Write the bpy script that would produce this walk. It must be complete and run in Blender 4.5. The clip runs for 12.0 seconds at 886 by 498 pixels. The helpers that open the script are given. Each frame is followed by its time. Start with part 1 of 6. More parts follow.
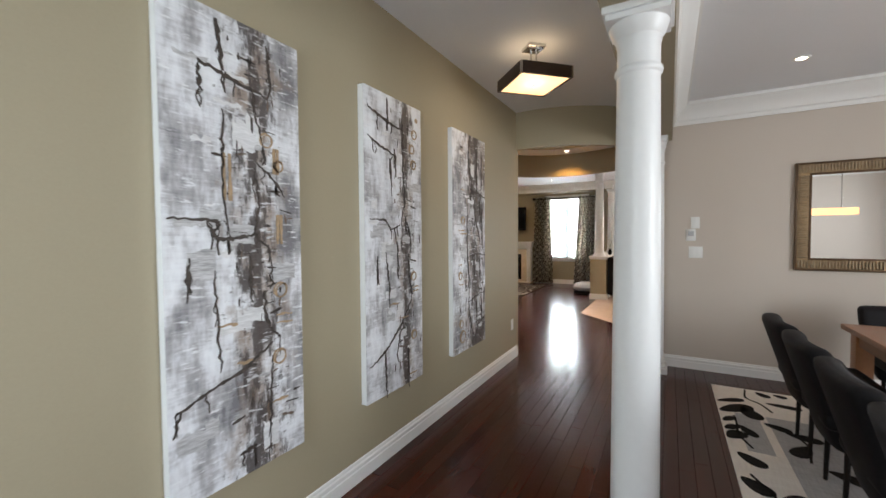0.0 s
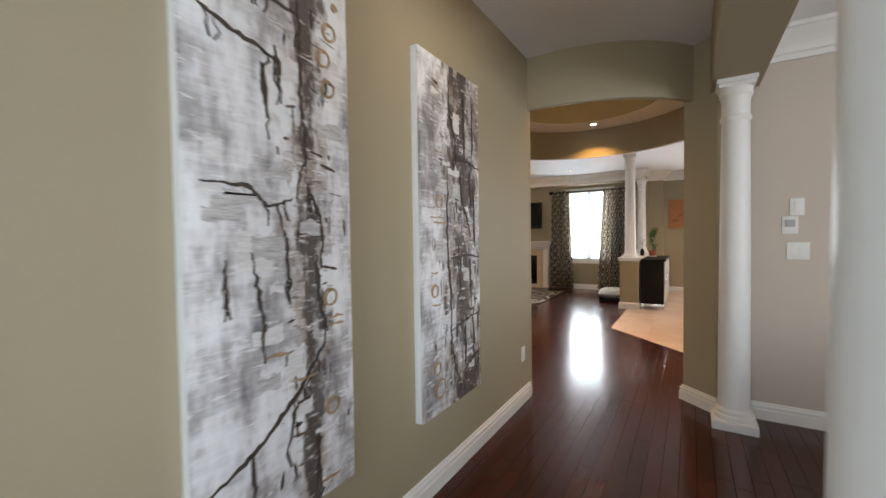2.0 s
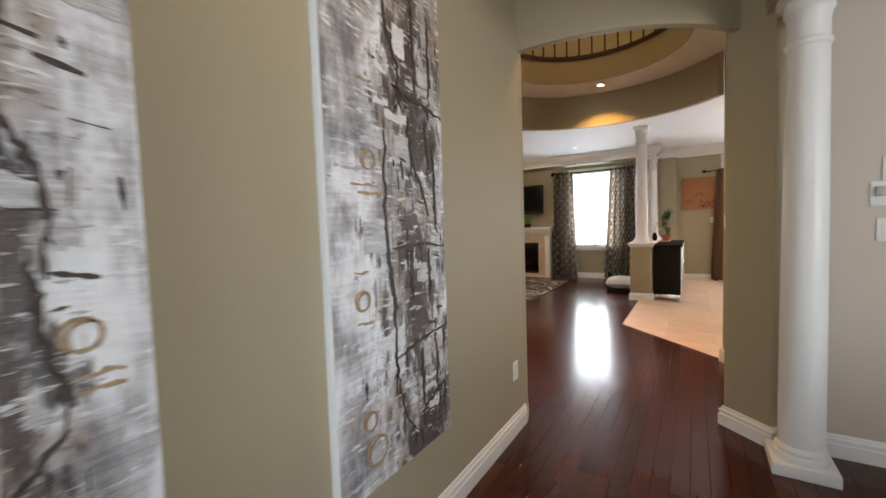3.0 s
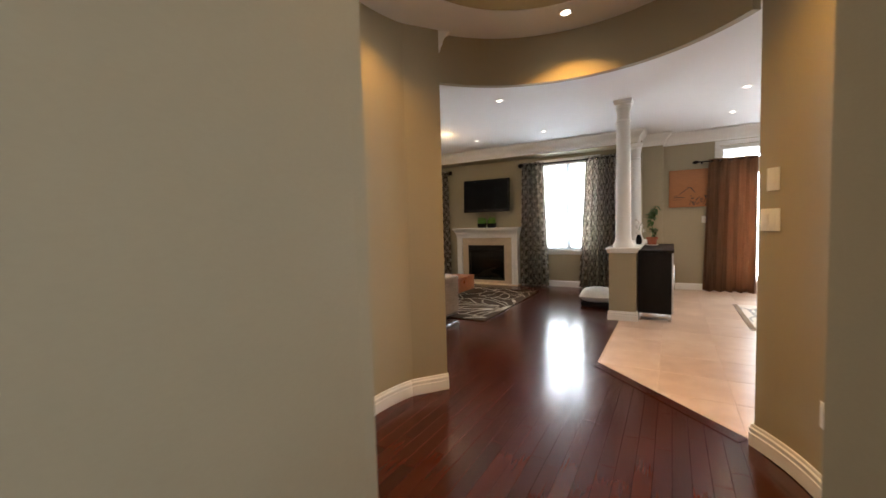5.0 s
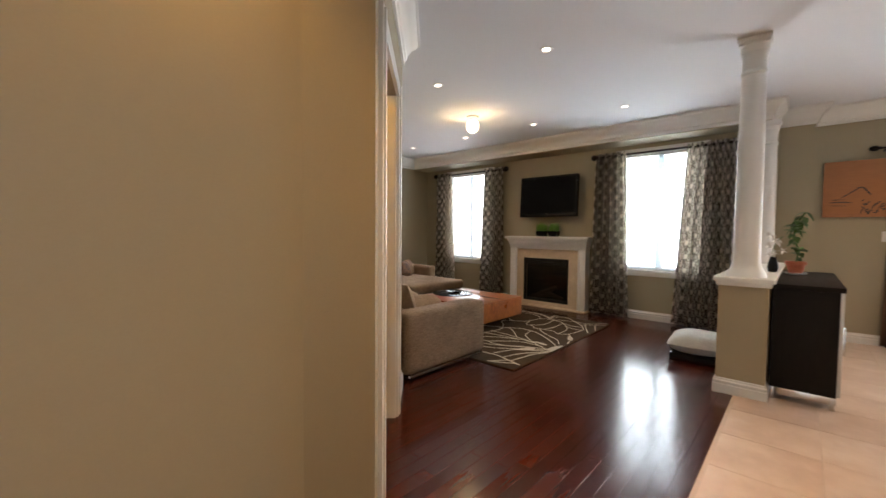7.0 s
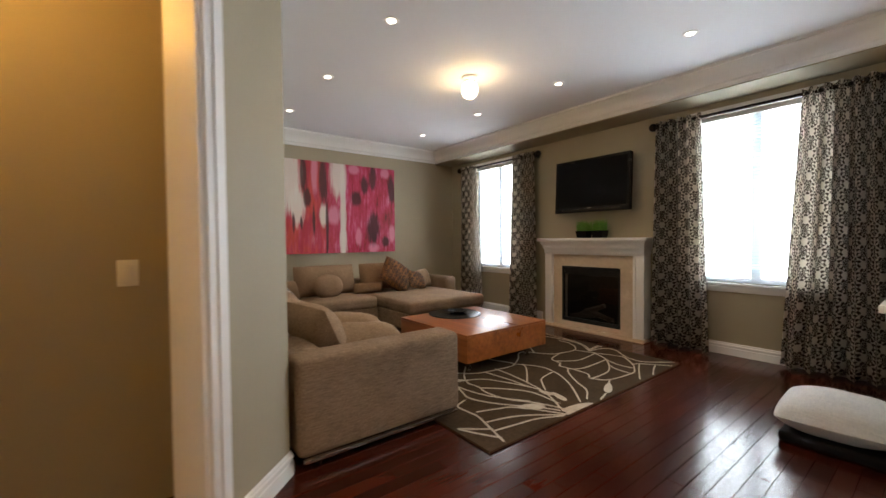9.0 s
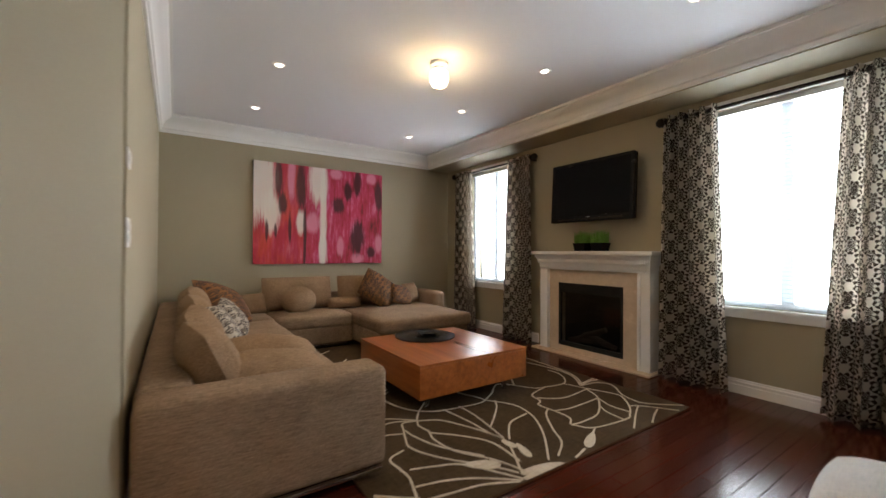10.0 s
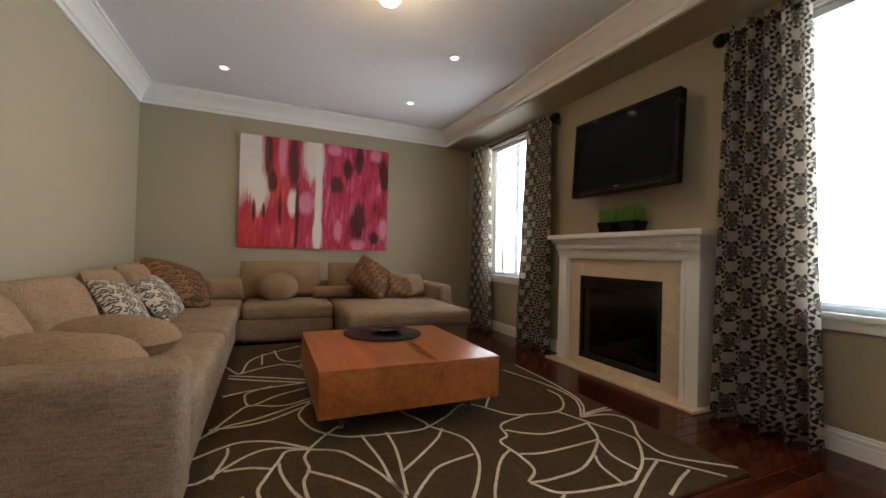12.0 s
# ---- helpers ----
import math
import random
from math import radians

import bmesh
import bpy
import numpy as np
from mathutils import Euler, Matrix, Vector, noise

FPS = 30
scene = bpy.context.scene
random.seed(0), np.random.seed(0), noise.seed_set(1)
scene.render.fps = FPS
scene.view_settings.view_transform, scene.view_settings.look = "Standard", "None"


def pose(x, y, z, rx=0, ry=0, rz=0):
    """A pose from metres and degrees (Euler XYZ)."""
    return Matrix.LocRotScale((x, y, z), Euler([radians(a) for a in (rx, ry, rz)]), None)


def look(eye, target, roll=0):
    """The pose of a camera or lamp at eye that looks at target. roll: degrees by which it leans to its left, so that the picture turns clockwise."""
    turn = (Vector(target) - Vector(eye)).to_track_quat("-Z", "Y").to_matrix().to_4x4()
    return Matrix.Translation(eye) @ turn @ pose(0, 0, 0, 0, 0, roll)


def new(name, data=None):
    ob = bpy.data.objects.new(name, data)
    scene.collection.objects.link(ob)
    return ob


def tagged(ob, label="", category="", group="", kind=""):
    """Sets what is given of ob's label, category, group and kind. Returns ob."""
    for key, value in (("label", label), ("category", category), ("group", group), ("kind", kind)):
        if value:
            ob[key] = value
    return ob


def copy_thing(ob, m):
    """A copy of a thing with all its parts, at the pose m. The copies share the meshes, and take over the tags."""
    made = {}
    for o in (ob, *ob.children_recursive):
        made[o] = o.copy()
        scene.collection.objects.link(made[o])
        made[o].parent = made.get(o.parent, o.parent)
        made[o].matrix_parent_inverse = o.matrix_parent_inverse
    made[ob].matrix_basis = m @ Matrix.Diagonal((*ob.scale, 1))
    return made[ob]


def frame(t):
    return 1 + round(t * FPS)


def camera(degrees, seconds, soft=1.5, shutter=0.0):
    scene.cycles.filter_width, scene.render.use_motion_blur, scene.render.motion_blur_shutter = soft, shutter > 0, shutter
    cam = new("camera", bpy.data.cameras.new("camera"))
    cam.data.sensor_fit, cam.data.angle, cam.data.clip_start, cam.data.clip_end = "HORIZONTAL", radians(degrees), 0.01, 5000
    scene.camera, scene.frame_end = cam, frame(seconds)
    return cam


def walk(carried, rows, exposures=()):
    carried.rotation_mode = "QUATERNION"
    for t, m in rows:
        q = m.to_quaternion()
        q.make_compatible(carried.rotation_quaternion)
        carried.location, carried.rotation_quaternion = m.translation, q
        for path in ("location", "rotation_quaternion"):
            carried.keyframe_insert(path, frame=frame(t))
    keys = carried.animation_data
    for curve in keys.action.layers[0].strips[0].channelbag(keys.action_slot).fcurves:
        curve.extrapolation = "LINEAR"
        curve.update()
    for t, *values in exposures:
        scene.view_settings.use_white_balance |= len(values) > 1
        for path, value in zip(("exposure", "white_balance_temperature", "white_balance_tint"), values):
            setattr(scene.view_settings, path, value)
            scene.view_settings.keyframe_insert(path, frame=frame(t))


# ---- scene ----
cam = camera(96.5, 12.0, shutter=0.5)
PATH = [
    (0, (0.915, -0.022, 1.376), (-0.078, 1.712, 1.308), -0.4),
    (0.5, (0.849, 0.221, 1.373), (-0.17, 1.94, 1.288), -0.3),
    (1, (0.761, 0.516, 1.344), (-0.296, 2.21, 1.244), -0.9),
    (1.5, (0.641, 0.818, 1.313), (-0.433, 2.504, 1.247), -0.6),
    (2, (0.529, 1.172, 1.314), (-0.531, 2.867, 1.256), -0.8),
    (2.5, (0.418, 1.547, 1.279), (-0.635, 3.246, 1.211), -1.7),
    (3, (0.333, 1.912, 1.275), (-0.741, 3.595, 1.162), -1.9),
    (3.2, (0.303, 2.061, 1.278), (-0.78, 3.738, 1.154), -1.9),
    (4.8, (0.147, 3.307, 1.267), (-0.831, 5.046, 1.134), -1.7),
    (5, (0.143, 3.476, 1.252), (-0.857, 5.204, 1.134), -1.6),
    (5.5, (0.111, 3.898, 1.25), (-0.943, 5.594, 1.139), -1.3),
    (6, (0.076, 4.305, 1.251), (-1.09, 5.927, 1.131), -0.8),
    (6.5, (0.006, 4.681, 1.249), (-1.25, 6.233, 1.14), 0.2),
    (7, (-0.067, 5.065, 1.246), (-1.409, 6.545, 1.159), 0.5),
    (7.5, (-0.131, 5.451, 1.221), (-1.587, 6.821, 1.155), -0.5),
    (7.7, (-0.162, 5.603, 1.205), (-1.659, 6.928, 1.144), -0.7),
    (9.3, (-0.432, 6.822, 1.164), (-2.035, 8.017, 1.133), -0.3),
    (9.5, (-0.45, 6.965, 1.156), (-2.069, 8.14, 1.144), 0.0),
    (10, (-0.53, 7.344, 1.161), (-2.185, 8.466, 1.178), 0.3),
    (10.5, (-0.615, 7.743, 1.109), (-2.312, 8.802, 1.159), 0.1),
    (11, (-0.695, 8.083, 1.067), (-2.432, 9.073, 1.124), -0.4),
    (11.5, (-0.774, 8.343, 1.023), (-2.557, 9.247, 1.074), 0.2),
    (12, (-0.86, 8.504, 0.969), (-2.689, 9.315, 0.996), 1.6),
]
walk(cam, [(t, look(eye, target, roll)) for t, eye, target, roll in PATH],
     [(0, 0.32), (2.2, 0.39), (3.2, 0.50), (4.8, 0.30), (5.5, 0.25), (7.5, 0.19), (9.5, 0.16), (11, 0.03), (12, 0.02)])

# ---- world, sun, large lights ----
world = bpy.data.worlds.new("sky")
scene.world = world
world.use_nodes = True
wn = world.node_tree
sky = wn.nodes.new("ShaderNodeTexSky")
sky.sky_type, sky.sun_disc = "NISHITA", False
sky.sun_elevation, sky.sun_rotation = radians(48), radians(150)
bg = wn.nodes["Background"]
bg.inputs[1].default_value = 0.12
wn.links.new(sky.outputs[0], bg.inputs[0])
sun_data = bpy.data.lights.new("sun", "SUN")
sun_data.energy, sun_data.angle, sun_data.color = 1.2, radians(12), (1.0, 0.96, 0.9)
sun = new("sun", sun_data)
sun.matrix_world = look((0, 0, 30), (10, -17, 0))


def area_lamp(name, eye, target, w, h, energy, color=(1, 1, 1)):
    data = bpy.data.lights.new(name, "AREA")
    data.shape, data.size, data.size_y, data.energy, data.color = "RECTANGLE", w, h, energy, color
    ob = new(name, data)
    ob.matrix_world = look(eye, target)
    return ob


def spot_lamp(name, eye, energy, color, cone=110, radius=0.04, blend=0.6):
    data = bpy.data.lights.new(name, "SPOT")
    data.energy, data.color, data.spot_size, data.spot_blend, data.shadow_soft_size = energy, color, radians(cone), blend, radius
    ob = new(name, data)
    ob.matrix_world = look(eye, (eye[0], eye[1], 0))
    return ob


def point_lamp(name, eye, energy, color, radius=0.06):
    data = bpy.data.lights.new(name, "POINT")
    data.energy, data.color, data.shadow_soft_size = energy, color, radius
    ob = new(name, data)
    ob.location = eye
    return ob


DAY, WARM = (0.90, 0.96, 1.0), (1.0, 0.52, 0.13)
area_lamp("daylight_family_window_east", (-1.57, 11.44, 1.56), (-1.57, 5, 1.2), 1.05, 1.6, 68, (0.84, 0.94, 1.0))
area_lamp("daylight_family_window_west", (-4.98, 11.44, 1.56), (-4.98, 5, 1.2), 1.0, 1.6, 49, DAY)
area_lamp("daylight_patio_door", (1.7, 11.80, 1.25), (1.7, 5, 1.0), 1.6, 2.1, 98, DAY)
area_lamp("daylight_dining_window", (4.55, 1.3, 1.5), (0, 1.3, 1.1), 2.0, 1.7, 86, DAY)
for lx in (-1.665, -2.87, -4.07, -5.275):
    for ly in (8.06, 9.99):
        spot_lamp("family_downlight", (lx, ly, 2.725), 11.5, (1.0, 0.70, 0.40), 120, 0.03, 0.8)
for ly in (7.95, 9.22, 10.45):
    spot_lamp("kitchen_downlight", (0.88, ly, 2.725), 34, (1.0, 0.66, 0.36), 130, 0.03, 0.8)
point_lamp("passage_light", (-2.1, 5.95, 2.3), 17, (1.0, 0.52, 0.12), 0.1)
area_lamp("daylight_front_door", (0.6, -2.45, 1.6), (0.2, 4, 1.2), 1.9, 1.9, 66, (0.80, 0.92, 1.0))

# ---- mesh helpers ----


def box(bm, x0, x1, y0, y1, z0, z1, bevel=0.0, seg=2):
    verts = [bm.verts.new((x, y, z)) for x in (x0, x1) for y in (y0, y1) for z in (z0, z1)]
    faces = [bm.faces.new([verts[i] for i in f]) for f in ((0, 1, 3, 2), (4, 6, 7, 5), (0, 4, 5, 1), (2, 3, 7, 6), (0, 2, 6, 4), (1, 5, 7, 3))]
    if bevel:
        edges = list({e for f in faces for e in f.edges})
        bmesh.ops.bevel(bm, geom=edges, offset=bevel, segments=seg, affect="EDGES", profile=0.6)
    return bm


def prism(bm, poly, z0, z1):
    low = [bm.verts.new((x, y, z0)) for x, y in poly]
    top = [bm.verts.new((x, y, z1)) for x, y in poly]
    n = len(poly)
    bm.faces.new(low[::-1])
    bm.faces.new(top)
    for i in range(n):
        bm.faces.new((low[i], low[(i + 1) % n], top[(i + 1) % n], top[i]))
    return bm


def lathe(bm, profile, cx=0.0, cy=0.0, seg=28, cap=True):
    rings = []
    for r, z in profile:
        rings.append([bm.verts.new((cx + r * math.cos(2 * math.pi * k / seg), cy + r * math.sin(2 * math.pi * k / seg), z)) for k in range(seg)])
    for a, b in zip(rings, rings[1:]):
        for k in range(seg):
            bm.faces.new((a[k], a[(k + 1) % seg], b[(k + 1) % seg], b[k]))
    if cap:
        bm.faces.new(rings[0][::-1])
        bm.faces.new(rings[-1])
    return bm


def arc(cx, cy, r, a0, a1, n):
    return [(cx + r * math.cos(radians(a0 + (a1 - a0) * k / n)), cy + r * math.sin(radians(a0 + (a1 - a0) * k / n))) for k in range(n + 1)]


def ring_wall(bm, cx, cy, r0, r1, a0, a1, z0, z1, n):
    inner, outer = arc(cx, cy, r0, a0, a1, n), arc(cx, cy, r1, a0, a1, n)
    grid = [[bm.verts.new((*p, z)) for p in row] for z in (z0, z1) for row in (inner, outer)]
    il, ol, it, ot = grid
    for k in range(n):
        bm.faces.new((il[k], it[k], it[k + 1], il[k + 1]))
        bm.faces.new((ol[k], ol[k + 1], ot[k + 1], ot[k]))
        bm.faces.new((il[k], il[k + 1], ol[k + 1], ol[k]))
        bm.faces.new((it[k], ot[k], ot[k + 1], it[k + 1]))
    bm.faces.new((il[0], ol[0], ot[0], it[0]))
    bm.faces.new((il[n], it[n], ot[n], ol[n]))
    return bm


def sweep(bm, path, profile, closed=False):
    """A moulding: profile of (out, z) carried along a path in plan, out lying to the left of the way walked, with mitred corners."""
    pts = [Vector((x, y)) for x, y in path]
    n, rows = len(pts), []
    for i, p in enumerate(pts):
        before = (p - pts[i - 1]).normalized() if i or closed else None
        after = (pts[(i + 1) % n] - p).normalized() if i < n - 1 or closed else None
        before, after = before or after, after or before
        na, nb = Vector((-before.y, before.x)), Vector((-after.y, after.x))
        mid = (na + nb) / max(0.3, 1 + na.dot(nb))
        rows.append([bm.verts.new((p.x + mid.x * o, p.y + mid.y * o, z)) for o, z in profile])
    m = len(profile)
    for i in range(n if closed else n - 1):
        a, b = rows[i], rows[(i + 1) % n]
        for k in range(m):
            bm.faces.new((a[k], a[(k + 1) % m], b[(k + 1) % m], b[k]))
    if not closed:
        bm.faces.new(rows[0][::-1])
        bm.faces.new(rows[-1])
    return bm


def tube(bm, pts, r, seg=8):
    pts = [Vector(p) for p in pts]
    rows, side = [], None
    for i, p in enumerate(pts):
        d = (pts[min(i + 1, len(pts) - 1)] - pts[max(i - 1, 0)]).normalized()
        if side is None:
            side = d.orthogonal().normalized()
        side = (side - d * side.dot(d)).normalized()
        up = d.cross(side)
        rr = r[i] if isinstance(r, (list, tuple)) else r
        rows.append([bm.verts.new(p + rr * (math.cos(2 * math.pi * k / seg) * side + math.sin(2 * math.pi * k / seg) * up)) for k in range(seg)])
    for a, b in zip(rows, rows[1:]):
        for k in range(seg):
            bm.faces.new((a[k], a[(k + 1) % seg], b[(k + 1) % seg], b[k]))
    bm.faces.new(rows[0][::-1])
    bm.faces.new(rows[-1])
    return bm


def wall_boxes(bm, along, a0, a1, t0, t1, z0, z1, holes=()):
    """A straight wall along x or y from a0 to a1, t0 to t1 thick, with holes (a, b, low, high)."""
    def put(p, q, low, high):
        if q - p > 1e-4 and high - low > 1e-4:
            box(bm, *((p, q, t0, t1) if along == "x" else (t0, t1, p, q)), low, high)
    at = a0
    for p, q, low, high in sorted(holes):
        put(at, p, z0, z1)
        put(p, q, z0, low)
        put(p, q, high, z1)
        at = q
    put(at, a1, z0, z1)
    return bm


def mesh_of(name, bm, material, smooth=False):
    bmesh.ops.recalc_face_normals(bm, faces=bm.faces)
    me = bpy.data.meshes.new(name)
    bm.to_mesh(me)
    bm.free()
    me.materials.append(material)
    if smooth:
        me.polygons.foreach_set("use_smooth", [True] * len(me.polygons))
        me.set_sharp_from_angle(angle=radians(38))
    return me


def root_of(ob):
    while ob.parent:
        ob = ob.parent
    return ob


def thing(name, loc, label, category, group="", kind=""):
    ob = new(name)
    ob.location = loc
    ob.empty_display_size = 0.1
    return tagged(ob, label, category, group, kind)


def part(name, bm, material, parent, label="", smooth=True):
    """A mesh built in world metres, hung under its thing."""
    bmesh.ops.translate(bm, verts=bm.verts, vec=-root_of(parent).location)
    ob = new(name, mesh_of(name, bm, material, smooth))
    ob.parent = parent
    return tagged(ob, label)


def single(name, bm, material, label="", category="", group="", kind="", smooth=False, loc=(0, 0, 0)):
    bmesh.ops.translate(bm, verts=bm.verts, vec=-Vector(loc))
    ob = new(name, mesh_of(name, bm, material, smooth))
    ob.location = loc
    return tagged(ob, label, category, group, kind)


def structure(name, bm, material, label="", smooth=False):
    return single(name, bm, material, label, "", "", "structure", smooth)


# ---- materials ----


def material(name, base, rough=0.6, metal=0.0, vary=0.08, scale=6.0, bump=0.0, bump_scale=60.0, stretch=(1, 1, 1), second=None, rough_vary=0.08, coat=0.0):
    """A painted or plain surface: broad variation, fine grain and fine relief."""
    m = bpy.data.materials.new(name)
    m.use_nodes = True
    nt = m.node_tree
    p = nt.nodes["Principled BSDF"]
    coord = nt.nodes.new("ShaderNodeTexCoord")
    mapping = nt.nodes.new("ShaderNodeMapping")
    mapping.inputs["Scale"].default_value = stretch
    nt.links.new(coord.outputs["Object"], mapping.inputs[0])
    broad, fine = nt.nodes.new("ShaderNodeTexNoise"), nt.nodes.new("ShaderNodeTexNoise")
    broad.inputs["Scale"].default_value, fine.inputs["Scale"].default_value = scale, bump_scale
    broad.inputs["Detail"].default_value, fine.inputs["Detail"].default_value = 4, 3
    for n in (broad, fine):
        nt.links.new(mapping.outputs[0], n.inputs["Vector"])
    both = nt.nodes.new("ShaderNodeMath")
    both.operation = "ADD"
    half = nt.nodes.new("ShaderNodeMath")
    half.operation, half.inputs[1].default_value = "MULTIPLY", 0.5
    nt.links.new(broad.outputs[0], both.inputs[0])
    nt.links.new(fine.outputs[0], both.inputs[1])
    nt.links.new(both.outputs[0], half.inputs[0])
    ramp = nt.nodes.new("ShaderNodeValToRGB")
    ramp.color_ramp.elements[0].position, ramp.color_ramp.elements[1].position = 0.3, 0.7
    lo = [max(0.0, c * (1 - vary)) for c in base]
    hi = second or [min(1.0, c * (1 + vary)) for c in base]
    ramp.color_ramp.elements[0].color, ramp.color_ramp.elements[1].color = (*lo, 1), (*hi, 1)
    nt.links.new(half.outputs[0], ramp.inputs[0])
    nt.links.new(ramp.outputs[0], p.inputs["Base Color"])
    rr = nt.nodes.new("ShaderNodeMapRange")
    rr.inputs["To Min"].default_value, rr.inputs["To Max"].default_value = max(0.02, rough - rough_vary), min(1.0, rough + rough_vary)
    nt.links.new(broad.outputs[0], rr.inputs[0])
    nt.links.new(rr.outputs[0], p.inputs["Roughness"])
    p.inputs["Metallic"].default_value = metal
    p.inputs["Coat Weight"].default_value = coat
    if bump:
        b = nt.nodes.new("ShaderNodeBump")
        b.inputs["Strength"].default_value, b.inputs["Distance"].default_value = bump, 0.002
        nt.links.new(fine.outputs[0], b.inputs["Height"])
        nt.links.new(b.outputs[0], p.inputs["Normal"])
    return m


def glowing(name, color, strength):
    m = bpy.data.materials.new(name)
    m.use_nodes = True
    p = m.node_tree.nodes["Principled BSDF"]
    p.inputs["Base Color"].default_value = (*color, 1)
    p.inputs["Emission Color"].default_value, p.inputs["Emission Strength"].default_value = (*color, 1), strength
    return m


def glass(name, rough=0.0, tint=(1, 1, 1)):
    m = bpy.data.materials.new(name)
    m.use_nodes = True
    p = m.node_tree.nodes["Principled BSDF"]
    p.inputs["Base Color"].default_value = (*tint, 1)
    p.inputs["Transmission Weight"].default_value, p.inputs["Roughness"].default_value, p.inputs["IOR"].default_value = 1.0, rough, 1.05
    return m


OLIVE = material("olive_wall_paint", (0.37, 0.318, 0.218), 0.62, vary=0.035, scale=1.3, bump=0.12, bump_scale=140)
GREIGE = material("greige_wall_paint", (0.56, 0.49, 0.425), 0.6, vary=0.03, scale=1.3, bump=0.12, bump_scale=140)
CEIL = material("ceiling_paint", (0.79, 0.79, 0.81), 0.85, vary=0.02, scale=1.0, bump=0.2, bump_scale=90)
TRIM = material("white_trim_paint", (0.80, 0.79, 0.77), 0.32, vary=0.02, scale=3, bump=0.05, bump_scale=50)
COLUMN = material("white_column_paint", (0.80, 0.80, 0.80), 0.36, vary=0.015, scale=2, bump=0.04, bump_scale=30)
WHITE_PLASTIC = material("white_plastic", (0.78, 0.78, 0.76), 0.35, vary=0.01)
WOOD_DARK = material("dark_red_hardwood", (0.045, 0.013, 0.008), 0.16, vary=0.45, scale=4, bump=0.06, bump_scale=40, stretch=(9, 0.6, 1), rough_vary=0.05)
GROUT = material("sand_grout", (0.60, 0.48, 0.38), 0.9, vary=0.1, scale=8)
BLACK_WOOD = material("black_brown_cabinet", (0.012, 0.009, 0.0075), 0.5, vary=0.3, scale=5, stretch=(8, 8, 1), bump=0.08)
BLACK = material("black_plastic", (0.012, 0.012, 0.013), 0.25, vary=0.2)
CHROME = material("chrome", (0.62, 0.62, 0.62), 0.18, metal=1.0, vary=0.03)
POT_GLOW = glowing("pot_light_bulb", (1.0, 0.9, 0.75), 9.0)
GLASS = glass("window_glass")

# ---- plan ----
H = 2.74                      # ceiling
DIN_H = 2.67                  # dining room ceiling
HEAD = 2.33                   # underside of drum and beam
HALL_X = -0.59                # hall wall with the canvases
FAM_Y, FAM_X = 7.18, -6.15    # family room: wall behind the sofa, wall with the red painting
TV_Y = 11.25                  # window wall
KIT_Y = 11.62                 # breakfast room wall
DIN_Y = 4.70                  # dining room wall with the mirror
CX, CY, R, RO, RE, RZ = -0.43, 5.46, 1.15, 1.20, 1.18, 2.685
JA, JB = Vector((-1.35, 6.07)), Vector((-2.43, 7.18))
VOID = 0.76


def diag(s, off=0.0):
    """A point s metres along the slanting wall, off metres in front of it."""
    d = (JB - JA).normalized()
    n = Vector((d.y, -d.x))
    p = JA + d * s + n * off
    return (p.x, p.y)


# floors
bm = box(bmesh.new(), -6.5, 4.9, -2.8, 12.0, -0.12, -0.006)
structure("floor", bm, WOOD_DARK, "dark red-brown polished hardwood strip floor")
TILE_EDGE = [(-0.42, 7.14), (0.54, 6.18), (0.78, 6.18), (4.7, 6.19), (4.7, 11.8), (-0.40, 11.8), (-0.42, 8.82)]
structure("floor_tiled", prism(bmesh.new(), TILE_EDGE, -0.02, 0.0036), GROUT, "bed of the beige tiled kitchen floor")

# ceilings
bm = bmesh.new()
sq = 0.9
for x0, x1, y0, y1 in ((-6.4, CX - sq, -2.8, 12.0), (CX + sq, 4.9, -2.8, 12.0), (CX - sq, CX + sq, -2.8, CY - sq), (CX - sq, CX + sq, CY + sq, 12.0)):
    bm.faces.new([bm.verts.new((x, y, H)) for x, y in ((x0, y0), (x0, y1), (x1, y1), (x1, y0))])
N = 48
hole = [bm.verts.new((x, y, H)) for x, y in arc(CX, CY, VOID, -135, 225, N)[:-1]]
rim = []
for k in range(N):
    side, f = divmod(k * 4 / N, 1)
    c = [(-sq, -sq), (sq, -sq), (sq, sq), (-sq, sq), (-sq, -sq)]
    a, b = c[int(side)], c[int(side) + 1]
    rim.append(bm.verts.new((CX + a[0] + (b[0] - a[0]) * f, CY + a[1] + (b[1] - a[1]) * f, H)))
for k in range(N):
    bm.faces.new((hole[k], hole[(k + 1) % N], rim[(k + 1) % N], rim[k]))
structure("ceiling", bm, CEIL, "plain matt white ceiling")

structure("ceiling_dining", box(bmesh.new(), 0.93, 4.6, -0.9, DIN_Y, DIN_H, H - 0.002), CEIL, "plain matt white dining room ceiling")
structure("ceiling_lobby_ring", ring_wall(bmesh.new(), CX, CY, VOID, R + 0.02, 0, 360, RZ, RZ + 0.02, 64), CEIL, "round white ceiling ring of the lobby", True)

